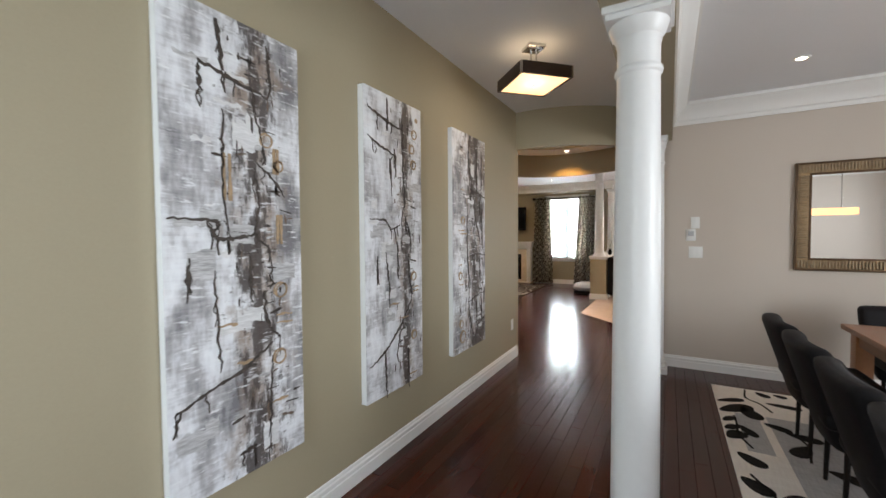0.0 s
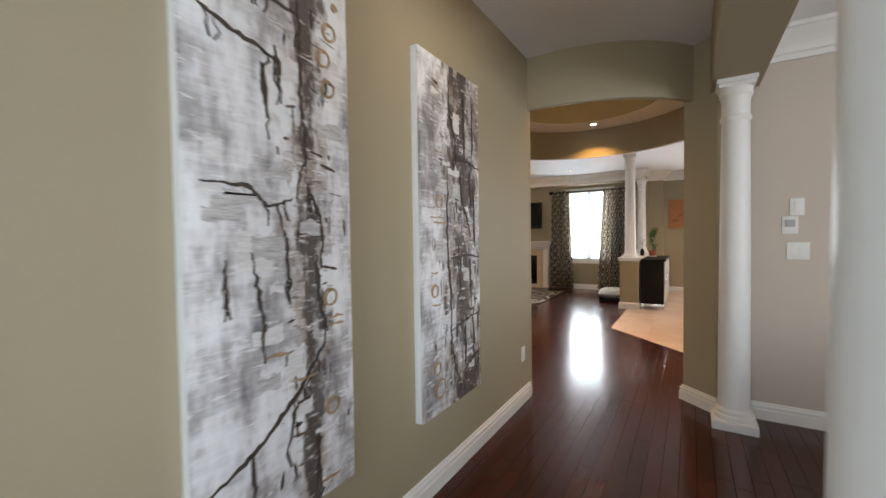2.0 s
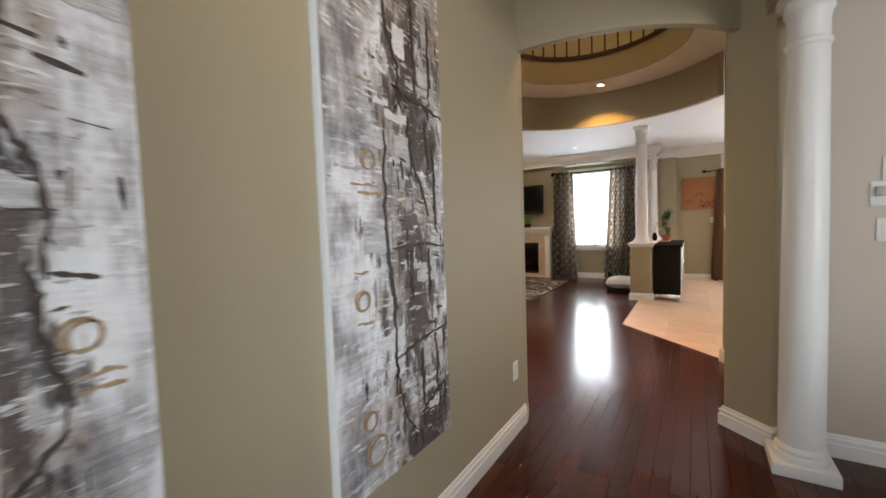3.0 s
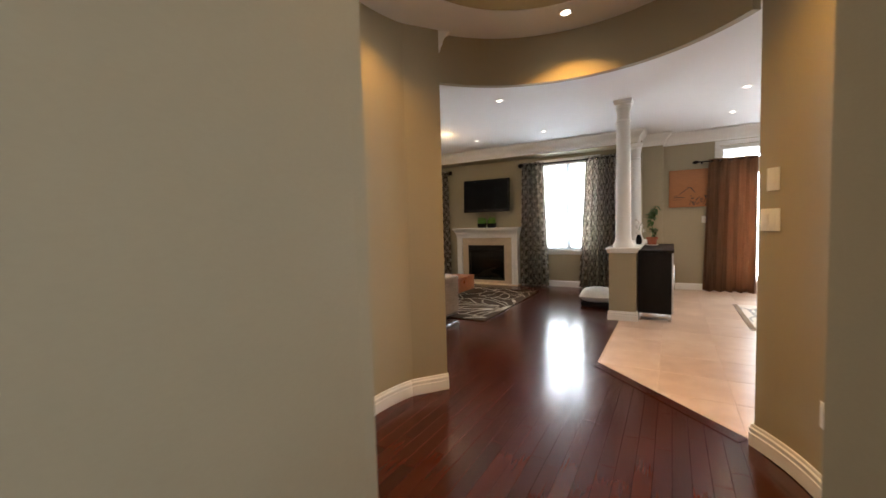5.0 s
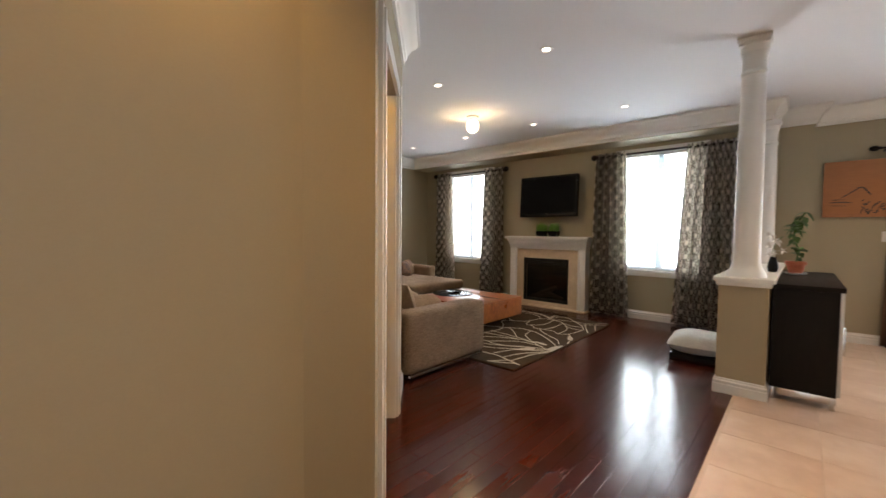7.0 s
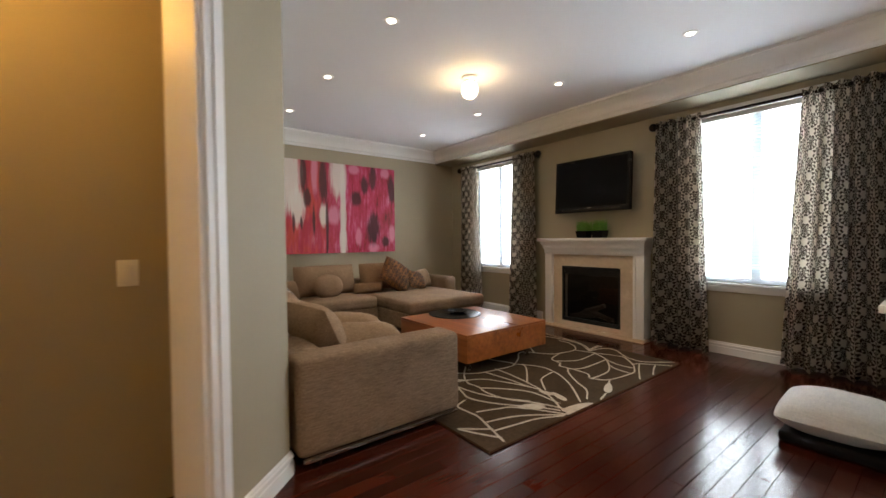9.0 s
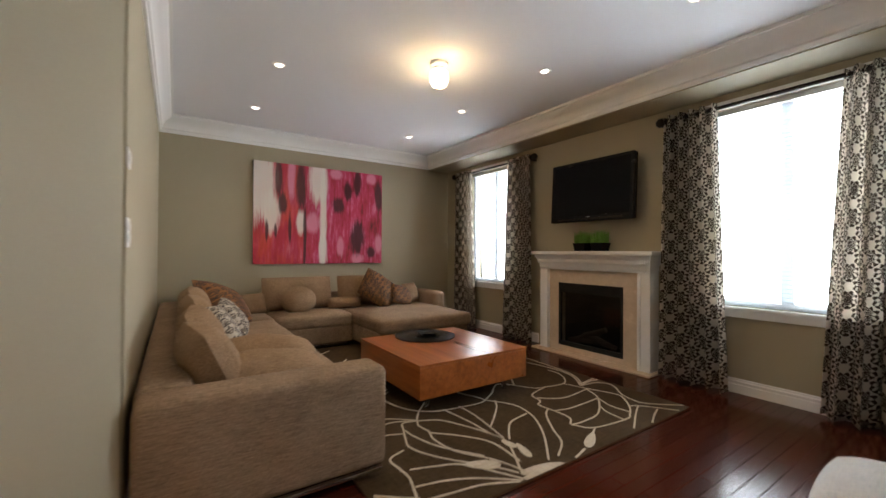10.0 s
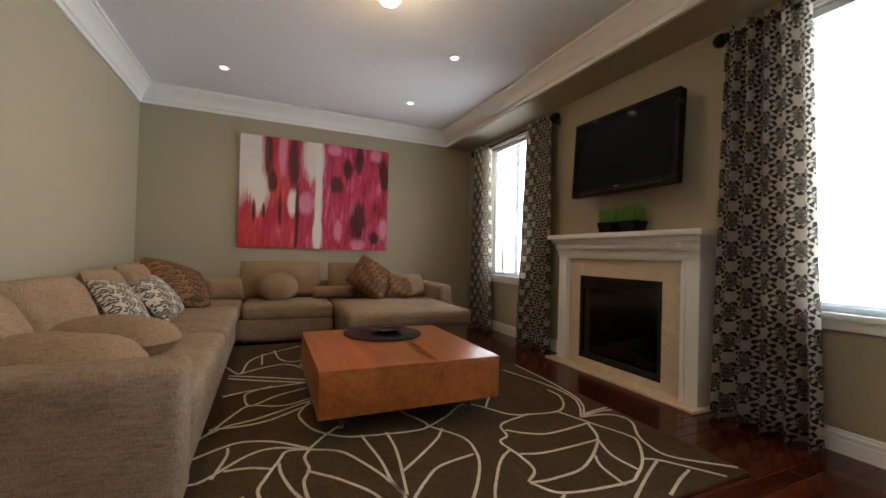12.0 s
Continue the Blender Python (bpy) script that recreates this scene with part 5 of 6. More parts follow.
def window(name, x0, x1, z0, z1):
    """A two-light casement with white casing, sill, sashes, panes and a raised slat blind."""
    y = TV_Y
    root = thing(name, ((x0 + x1) / 2, y, z0), "bright white-framed window with slatted blind", "window", "", "structure")
    for a0, a1, b0, b1 in ((x0 - .07, x0, z0, z1 + .07), (x1, x1 + .07, z0, z1 + .07), (x0, x1, z1, z1 + .07)):
        part("casing", box(bmesh.new(), a0, a1, y - .02, y, b0, b1, .004), TRIM, root)
    bm = box(bmesh.new(), x0 - .09, x1 + .09, y - .045, y + .05, z0 - .03, z0, .006)
    box(bm, x0 - .07, x1 + .07, y - .018, y, z0 - .09, z0 - .031, .004)
    part("window_sill", bm, TRIM, root)
    xm = (x0 + x1) / 2
    for a0, a1, b0, b1 in ((x0, x0 + .045, z0, z1), (x1 - .045, x1, z0, z1), (x0 + .045, x1 - .045, z0, z0 + .045), (x0 + .045, x1 - .045, z1 - .045, z1), (xm - .04, xm + .04, z0 + .045, z1 - .045)):
        part("window_frame", box(bmesh.new(), a0, a1, y + .07, y + .11, b0, b1, .004), VINYL, root)
    for a0, a1 in ((x0 + .045, xm - .05), (xm + .05, x1 - .045)):
        pane = part("pane", box(bmesh.new(), a0, a1, y + .095, y + .099, z0 + .045, z1 - .045), GLASS, root, "", False)
        pane.visible_shadow = False
    slats = bmesh.new()
    k = 0
    while z0 + .03 + k * .034 < z1 - .06:
        zz = z0 + .03 + k * .034
        box(slats, x0 + .008, x1 - .008, y + .030, y + .054, zz, zz + .0012)
        k += 1
    part("blind_slats", slats, VINYL, root, "thin white horizontal slats turned open")
    part("blind_rail", box(bmesh.new(), x0 + .008, x1 - .008, y + .025, y + .06, z1 - .045, z1, .004), TRIM, root)


window("window_1", *W1)
window("window_2", *W2)


def curtain(x0t, x1t, x0b, x1b, z0, z1, y, mat, folds, label, group, rings=True, depth=.058, seed=1):
    """A pleated curtain that flares towards the floor, hung by eyelets."""
    root = thing("curtain", ((x0t + x1t) / 2, y, z0), label, "curtain", group)
    bm = bmesh.new()
    uv = bm.loops.layers.uv.new("cloth")
    nu, nv = folds * 12, 26
    cols, rng = [], random.Random(seed)
    ph = [rng.uniform(-.5, .5) for _ in range(folds + 2)]
    wide = 0.085 * 2.1 * folds
    for i in range(nu + 1):
        col = []
        f = i / nu
        for j in range(nv + 1):
            t = 1 - j / nv
            x = (x0t + (x1t - x0t) * f) * (1 - t) + (x0b + (x1b - x0b) * f) * t
            a = 2 * math.pi * folds * f + ph[int(f * folds)] * 0.5 * t
            amp = depth * (0.8 + 0.5 * t) * (1 + 0.25 * noise.noise((f * 5, t * 1.5, seed)))
            col.append(bm.verts.new((x + .012 * math.sin(2 * a) * t, y + amp * math.sin(a) + .01 * noise.noise((f * 7, t * 4, seed + 3)), z0 + (z1 - z0) * j / nv + (.010 * math.sin(a + 1) if j == 0 else 0))))
        cols.append(col)
    for i in range(nu):
        for j in range(nv):
            face = bm.faces.new((cols[i][j], cols[i + 1][j], cols[i + 1][j + 1], cols[i][j + 1]))
            for loop, (p, q) in zip(face.loops, ((i, j), (i + 1, j), (i + 1, j + 1), (i, j + 1))):
                loop[uv].uv = (wide * p / nu, (z1 - z0) * q / nv)
    panel = part("panel", bm, mat, root)
    solid = panel.modifiers.new("thickness", "SOLIDIFY")
    solid.thickness = .002
    if rings:
        for k in range(folds * 2):
            cx = x0t + (x1t - x0t) * (k + .5) / (folds * 2)
            part("eyelet", move(lathe(bmesh.new(), [(.018, -.003), (.026, -.003), (.026, .003), (.018, .003), (.018, -.003)], 0, 0, 16, False), Matrix.Translation((cx, y, z1 - .045)) @ Matrix.Rotation(radians(90), 4, "Y") @ Matrix.Rotation(radians(20), 4, "X")), CHROME, root, "steel eyelet")
    return root


DAMASK = "cream and dark brown damask curtain hanging to the floor"
curtain(-2.43, -1.99, -2.47, -1.91, .02, 2.43, 11.12, CURTAIN, 5, DAMASK, "damask curtains", seed=1)
curtain(-1.22, -.70, -1.36, -.60, .02, 2.43, 11.12, CURTAIN, 6, DAMASK, "damask curtains", seed=2)
curtain(-5.73, -5.33, -5.76, -5.20, .02, 2.43, 11.12, CURTAIN, 5, DAMASK, "damask curtains", seed=3)
curtain(-4.53, -4.11, -4.61, -4.07, .02, 2.43, 11.12, CURTAIN, 5, DAMASK, "damask curtains", seed=4)


def rod(x0, x1, y, z, r, label, wall):
    root = thing("curtain_rod", ((x0 + x1) / 2, y, z), label, "curtain rod")
    part("pole", tube(bmesh.new(), [(x0, y, z), (x1, y, z)], r, 14), DARK_METAL, root)
    for x, s in ((x0, -1), (x1, 1)):
        part("finial", move(lathe(bmesh.new(), [(r, 0), (r * 1.9, .008), (r * 1.2, .018), (r * 2.8, .04), (r * 3.0, .065), (r * 2.0, .09), (r * .4, .10)], 0, 0, 16), Matrix.Translation((x, y, z)) @ Matrix.Rotation(radians(90 * s), 4, "Y")), DARK_METAL, root)
        part("bracket", box(bmesh.new(), x - .012 - s * .03, x + .012 - s * .03, y - .01, wall, z - .03, z - r * .6, .003), DARK_METAL, root)
    return root


rod(-2.40, -.70, 11.12, 2.387, .015, "dark bronze curtain rod with turned finials above the window", TV_Y)
rod(-5.72, -4.10, 11.12, 2.387, .015, "dark bronze curtain rod with turned finials above the window", TV_Y)


def fireplace():
    x0, x1, yw = -3.90, -2.54, TV_Y
    root = thing("fireplace", ((x0 + x1) / 2, yw, 0), "white mantel fireplace with cream marble surround and black firebox", "fireplace")
    part("hearth", box(bmesh.new(), x0 - .06, x1 + .04, 10.99, yw, 0.0, .02, .004), MARBLE, root, "cream marble hearth slab")
    fb0, fb1, fz0, fz1, ys = -3.645, -2.83, .085, .815, 11.12
    for a0, a1, b0, b1 in ((x0 + .08, fb0, .02, .985), (fb1, x1 - .08, .02, .985), (fb0, fb1, fz1, .985), (fb0, fb1, .02, fz0)):
        part("marble_slab", box(bmesh.new(), a0, a1, ys, yw, b0, b1), MARBLE, root, "cream marble surround", False)
    for a0, a1 in ((x0, x0 + .12), (x1 - .12, x1)):
        bm = box(bmesh.new(), a0, a1, ys - .035, yw, .02, .985, .004)
        inner = a1 if a0 == x0 else a0
        s = -1 if a0 == x0 else 1
        box(bm, min(inner, inner + s * .03), max(inner, inner + s * .03), ys - .050, ys - .03, .02, .955, .006)
        part("pilaster", bm, TRIM, root)
    part("frieze", box(bmesh.new(), x0 + .121, x1 - .121, ys - .035, ys - .002, .968, .985, .003), TRIM, root)
    bm = bmesh.new()
    for dz0, dz1, out in ((.985, 1.04, .045), (1.04, 1.055, .06), (1.055, 1.09, .068), (1.09, 1.105, .085), (1.105, 1.14, .10)):
        e = out - .035
        box(bm, x0 - e * .6, x1 + e * .6, ys - out, yw, dz0, dz1, .004)
    part("cornice", bm, TRIM, root, "stepped white cornice")
    bm = bmesh.new()
    for k in range(58):
        cx = x0 + .03 + k * (x1 - x0 - .06) / 57
        box(bm, cx - .008, cx + .008, ys - .092, ys - .084, 1.058, 1.088)
    part("dentil_band", bm, TRIM, root)
    part("mantel_shelf", box(bmesh.new(), x0 - .07, x1 + .07, ys - .135, yw, 1.14, 1.182, .008), TRIM, root)
    bm = box(bmesh.new(), fb0, fb1, yw - .008, yw, fz0, fz1)
    part("firebox_back", bm, SOOT, root, "black firebox")
    for a0, a1, b0, b1 in ((fb0, fb0 + .03, fz0, fz1), (fb1 - .03, fb1, fz0, fz1), (fb0 + .03, fb1 - .03, fz0, fz0 + .05), (fb0 + .03, fb1 - .03, fz1 - .11, fz1)):
        part("firebox_frame", box(bmesh.new(), a0, a1, ys - .004, ys + .03, b0, b1, .002), SOOT, root, "black metal frame")
    for k in range(4):
        part("louvre", box(bmesh.new(), fb0 + .04, fb1 - .04, ys - .010, ys - .004, fz1 - .10 + k * .022, fz1 - .088 + k * .022, .002), SOOT, root)
    for k, (lx, lz, a) in enumerate(((-3.35, .17, 8), (-3.15, .20, -12), (-3.25, .25, 25))):
        d = Vector((math.cos(radians(a)), 0, math.sin(radians(a)))) * .2
        c = Vector((lx, ys + .07, lz))
        part("log", tube(bmesh.new(), [c - d, c - d * .3 + Vector((0, 0, .01)), c + d * .4, c + d], [.03, .036, .034, .026], 9), LOG, root, "grey ceramic log")
    pane = part("fire_glass", box(bmesh.new(), fb0 + .03, fb1 - .03, ys + .01, ys + .013, fz0 + .05, fz1 - .11), SMOKED, root, "smoked glass", False)
    return pane


SMOKED = glass("smoked_glass", 0.02, (0.45, 0.45, 0.45))
SMOKED.node_tree.nodes["Principled BSDF"].inputs["IOR"].default_value = 1.45
fireplace()

# television
root = thing("television", (-3.19, TV_Y, 1.51), "wide black flat television on a wall arm above the mantel", "television")
m = Matrix.Translation((-3.187, 11.06, 1.843)) @ Matrix.Rotation(radians(-3), 4, "X")
part("housing", move(box(bmesh.new(), -.505, .505, 0, .065, -.335, .335, .012), m), BLACK, root)
for a0, a1, b0, b1 in ((-.505, .505, -.335, -.275), (-.505, .505, .30, .335), (-.505, -.47, -.275, .30), (.47, .505, -.275, .30)):
    part("bezel", move(box(bmesh.new(), a0, a1, -.010, .002, b0, b1, .004), m), BLACK, root, "glossy black bezel")
part("screen", move(box(bmesh.new(), -.47, .47, -.004, .001, -.275, .30), m), SCREEN, root, "dark glass screen", False)
part("speaker_strip", move(box(bmesh.new(), -.40, .40, -.013, -.009, -.320, -.300, .002), m), DARK_METAL, root)
part("badge", move(box(bmesh.new(), -.025, .025, -.013, -.009, -.292, -.286), m), CHROME, root, "small silver badge")
part("wall_arm", box(bmesh.new(), -3.3, -3.08, 11.10, TV_Y, 1.75, 1.95), BLACK, root)


def planter(x):
    root = thing("grass_planter", (x, 11.12, 1.182), "small black square planter of bright green grass", "planter", "grass planters on the mantel")
    bm = lathe(bmesh.new(), [(.086, 1.182), (.108, 1.272), (.100, 1.272), (.088, 1.25)], x, 11.12, 4)
    bmesh.ops.rotate(bm, verts=bm.verts, cent=(x, 11.12, 0), matrix=Matrix.Rotation(radians(45), 3, "Z"))
    part("pot", bm, BLACK, root, "black pot")
    bm = bmesh.new()
    rng = random.Random(int(x * 100))
    for _ in range(420):
        bx, by = x + rng.uniform(-.070, .070), 11.12 + rng.uniform(-.070, .070)
        lean = Vector((rng.uniform(-.03, .03), rng.uniform(-.03, .03), rng.uniform(.10, .18)))
        p = Vector((bx, by, 1.245))
        s = Vector((rng.uniform(-1, 1), rng.uniform(-1, 1), 0)).normalized() * .003
        v = [bm.verts.new(q) for q in (p - s, p + s, p + lean * .6 + s * .7, p + lean, p + lean * .6 - s * .7)]
        bm.faces.new(v)
    tagged(part("grass", bm, GRASS, root, "dense green grass blades"), kind="stuff")


planter(-3.315)
planter(-3.095)

# red painting
root = thing("red_painting", (FAM_X, 8.172, .994), "wide crimson, pink and white abstract painting above the sofa", "painting")
part("stretcher", box(bmesh.new(), FAM_X, FAM_X + .037, 8.172, 9.982, .994, 2.342, .003), PAINT_DARK, root, "dark canvas edge")
bm = bmesh.new()
grid = [[bm.verts.new((FAM_X + .040 + .0012 * noise.noise((i, j, 4)), 8.172 + 1.81 * i / 24, .994 + 1.348 * j / 18)) for j in range(19)] for i in range(25)]
for i in range(24):
    for j in range(18):
        bm.faces.new((grid[i][j], grid[i + 1][j], grid[i + 1][j + 1], grid[i][j + 1]))
part("painted_face", bm, red_painting_material(), root)

# ceiling light with a frosted jar
root = thing("ceiling_light", (-3.28, 9.16, H), "small flush ceiling light with a lit frosted globe", "ceiling light")
part("canopy", lathe(bmesh.new(), [(.075, H), (.078, H - .02), (.05, H - .035), (.048, H - .06)], -3.28, 9.16, 28), TRIM, root)
part("globe", lathe(bmesh.new(), [(.05, H - .055), (.072, H - .075), (.080, H - .11), (.078, H - .15), (.060, H - .185), (.03, H - .20), (.003, H - .203)], -3.28, 9.16, 28), GLOBE, root, "glowing frosted glass globe")
point_lamp("globe_bulb", (-3.28, 9.16, H - .24), 9, (1.0, 0.70, 0.36), 0.07)
# two added lamps beside the globe make the warm halo on the ceiling
point_lamp("globe_halo_fill", (-3.12, 9.16, H - .10), 0.6, (1.0, 0.60, 0.22), 0.03)
point_lamp("globe_halo_fill", (-3.44, 9.16, H - .10), 0.6, (1.0, 0.60, 0.22), 0.03)


def sectional_sofa():
    root = thing("sectional_sofa", (-4.3, 8.0, 0), "large taupe woven u-shaped sectional sofa with chaise", "sofa")
    part("arm", soft_box(-2.62, -2.385, 7.21, 8.265, .065, .575, .045), SOFA, root)
    part("seat_base", soft_box(-5.20, -2.625, 7.40, 8.245, .065, .27, .02), SOFA, root)
    part("seat_cushion", soft_box(-3.92, -2.63, 7.42, 8.265, .255, .415, .05, .015), SOFA, root)
    part("seat_cushion", soft_box(-5.20, -3.925, 7.42, 8.265, .255, .415, .05, .015), SOFA, root)
    part("backrest", soft_box(-6.12, -2.625, 7.20, 7.43, .065, .575, .05), SOFA, root)
    part("corner_base", soft_box(-6.0, -5.20, 7.43, 9.17, .065, .27, .02), SOFA, root)
    part("seat_cushion", soft_box(-5.98, -5.205, 7.44, 8.28, .255, .415, .05, .015), SOFA, root)
    part("seat_cushion", soft_box(-5.98, -5.19, 8.285, 9.17, .255, .415, .05, .015), SOFA, root)
    part("backrest", soft_box(-6.12, -5.90, 7.43, 10.60, .065, .60, .05), SOFA, root)
    part("chaise_base", soft_box(-5.90, -4.50, 9.19, 10.42, .065, .27, .02), SOFA, root)
    part("chaise_cushion", soft_box(-5.90, -4.43, 9.18, 10.44, .255, .415, .055, .015), SOFA, root)
    part("chaise_arm", soft_box(-5.90, -5.25, 10.40, 10.60, .065, .60, .06), SOFA, root)
    for a in ((-5.15, -2.39, 8.215, 8.235), (-2.41, -2.385, 7.24, 8.214), (-5.22, -5.20, 8.30, 9.10), (-4.54, -4.52, 9.22, 10.40)):
        part("skid_rail", box(bmesh.new(), a[0], a[1], a[2], a[3], .045, .065, .003), CHROME, root, "chrome base rail")
    for x, y in ((-2.5, 7.35), (-2.5, 8.15), (-3.9, 8.15), (-5.1, 8.15), (-5.3, 9.0), (-4.62, 9.30), (-4.62, 10.3), (-5.95, 10.4), (-5.9, 7.4)):
        part("foot", lathe(bmesh.new(), [(.018, .012), (.018, .066)], x, y, 12), CHROME, root, "chrome foot")


sectional_sofa()


def throw_pillow(at, w, h, t, lean, yaw, mat, label, name="throw_pillow", round_it=False, roll=0):
    root = thing(name, at, label, "pillow", "pillows on the sofa")
    m = Matrix.Translation(at) @ Matrix.Rotation(radians(yaw), 4, "Z") @ Matrix.Rotation(radians(90 + lean), 4, "X") @ Matrix.Rotation(radians(roll), 4, "Z")
    part("cover", move(pillow(w, h, t, 12, .10, round_it), m), mat, root)


PT, PB, PF = "taupe woven back pillow on the sofa", "bronze brown patterned pillow on the sofa", "cream pillow with dark brown floral pattern"
throw_pillow((-2.95, 7.50, .585), .62, .44, .25, 24, 8, PILLOW_TAUPE, PT)
throw_pillow((-3.54, 7.50, .60), .66, .46, .25, 24, -5, PILLOW_TAUPE, PT)
throw_pillow((-4.26, 7.50, .61), .64, .44, .24, 16, 3, PILLOW_TAUPE, PT)
throw_pillow((-4.92, 7.51, .62), .62, .46, .26, 16, -2, PILLOW_TAUPE, PT)
throw_pillow((-5.55, 7.56, .60), .50, .40, .18, 16, -18, PILLOW_TAUPE, PT)
throw_pillow((-2.86, 7.74, .515), .66, .38, .22, -88, 84, PILLOW_TAUPE, "soft oval taupe pillow lying on the seat", "oval_pillow", True)
throw_pillow((-3.30, 7.82, .515), .66, .40, .21, -86, 62, PILLOW_TAUPE, "soft oval taupe pillow lying on the seat", "oval_pillow", True)
throw_pillow((-3.98, 7.66, .59), .42, .40, .15, 34, -8, PILLOW_FLOWER, PF, roll=8)
throw_pillow((-4.42, 7.77, .58), .42, .40, .15, 36, -16, PILLOW_FLOWER, PF, roll=-10)
throw_pillow((-5.12, 7.76, .63), .66, .54, .22, 42, -32, PILLOW_BROWN, PB, roll=24)
throw_pillow((-5.72, 8.10, .53), .42, .28, .14, 20, -70, PILLOW_TAUPE, "small taupe pillow in the sofa corner")
throw_pillow((-5.80, 8.66, .63), .96, .46, .24, 12, -90, PILLOW_TAUPE, "wide taupe back pillow against the sofa back")
throw_pillow((-5.58, 8.62, .56), .42, .34, .24, 10, -90, PILLOW_TAUPE, "round taupe pillow on the sofa", "round_pillow", True)
throw_pillow((-5.78, 9.42, .64), .54, .44, .22, 12, -90, PILLOW_TAUPE, PT)
throw_pillow((-5.60, 9.22, .495), .50, .16, .16, 0, -90, PILLOW_TAUPE, "taupe bolster lying along the sofa back", "bolster_pillow")
throw_pillow((-5.54, 9.66, .65), .56, .50, .22, 26, -80, PILLOW_BROWN, PB, roll=38)
throw_pillow((-5.50, 10.00, .56), .42, .32, .13, 26, -66, PILLOW_BROWN, PB, roll=16)
throw_pillow((-5.62, 10.22, .57), .38, .32, .13, 20, -60, PILLOW_TAUPE, "small taupe pillow beside the chaise arm")

# coffee table
root = thing("coffee_table", (-3.41, 9.28, .012), "low square walnut coffee table with a round black inset", "coffee table")
part("body", box(bmesh.new(), -3.935, -2.885, 8.755, 9.79, .130, .352, .004), BROWN_WOOD, root)
part("tabletop", box(bmesh.new(), -3.937, -2.883, 8.753, 9.792, .353, .373, .003), BROWN_WOOD, root)
part("round_inset", lathe(bmesh.new(), [(.282, .373), (.282, .381), (.275, .383), (.02, .383)], -3.71, 9.30, 48), BLACK, root, "round black glass inset")
for x, y in ((-3.80, 8.9), (-3.80, 9.66), (-3.02, 8.9), (-3.02, 9.66)):
    part("leg", lathe(bmesh.new(), [(.020, .012), (.020, .131)], x, y, 14), CHROME, root, "chrome leg")
root = thing("dark_dish", (-3.70, 9.33, .383), "small dark dish on the coffee table", "dish")
part("bowl", lathe(bmesh.new(), [(.04, .383), (.07, .388), (.11, .410), (.115, .412), (.108, .408), (.06, .393), (.01, .391)], -3.70, 9.33, 24), BLACK, root)

# living room rug
root = thing("area_rug", (-3.6, 9.33, 0), "dark brown rug with cream line-drawn flowers", "rug")
part("field", box(bmesh.new(), -5.25, -1.945, 8.10, 10.55, 0, .012), RUG, root)
floor_place = lambda u, v, h: (u, v, .0115 + h)
bm = bmesh.new()
# the large blossom at the open side of the rug
BLOSSOM = [
    [(-2.02, 8.86), (-2.30, 9.02), (-2.47, 9.00), (-2.65, 8.93), (-2.79, 8.85), (-2.86, 8.72)], [(-2.35, 9.03), (-2.47, 9.01), (-2.64, 9.01), (-2.92, 8.98)], [(-2.35, 9.04), (-2.61, 9.09), (-2.77, 9.11), (-2.91, 9.11)],
    [(-2.32, 9.06), (-2.42, 9.15), (-2.50, 9.25), (-2.54, 9.44)], [(-2.02, 9.07), (-2.23, 9.27), (-2.41, 9.40), (-2.55, 9.46), (-2.71, 9.47), (-2.89, 9.36)], [(-2.85, 9.41), (-2.75, 9.34), (-2.62, 9.20), (-2.52, 9.08)],
    [(-2.02, 8.88), (-2.19, 8.82), (-2.38, 8.70), (-2.57, 8.67), (-2.68, 8.70), (-2.79, 8.69), (-2.86, 8.72)], [(-2.02, 8.84), (-2.12, 8.78), (-2.38, 8.58), (-2.56, 8.50), (-2.68, 8.53), (-2.80, 8.58), (-2.88, 8.62), (-2.86, 8.72)],
    [(-2.67, 8.69), (-2.53, 8.83), (-2.35, 8.94), (-2.10, 8.93)], [(-1.97, 8.82), (-2.24, 8.65), (-2.31, 8.52), (-2.36, 8.38)],
]
NEAR_PETALS = [
    [(-1.96, 8.81), (-2.10, 8.63), (-2.17, 8.49), (-2.21, 8.33)], [(-1.96, 8.79), (-2.04, 8.62), (-2.07, 8.46), (-2.10, 8.28)], [(-2.56, 8.45), (-2.51, 8.34), (-2.39, 8.34), (-2.29, 8.34), (-2.13, 8.29), (-1.97, 8.24)],
    [(-2.26, 8.13), (-2.18, 8.22), (-2.12, 8.30)], [(-2.25, 8.13), (-2.13, 8.19), (-2.01, 8.26)], [(-2.78, 8.58), (-2.67, 8.59), (-2.48, 8.65), (-2.25, 8.80)], [(-2.79, 8.36), (-2.78, 8.46), (-2.74, 8.55)],
    [(-2.94, 8.21), (-3.04, 8.37), (-3.04, 8.47), (-2.99, 8.58), (-2.87, 8.72)], [(-2.73, 8.22), (-2.74, 8.29), (-2.90, 8.45), (-2.93, 8.57), (-2.86, 8.72)], [(-3.01, 8.36), (-2.92, 8.36), (-2.74, 8.32)],
    [(-2.87, 8.72), (-2.99, 8.81), (-3.12, 8.94)],
]
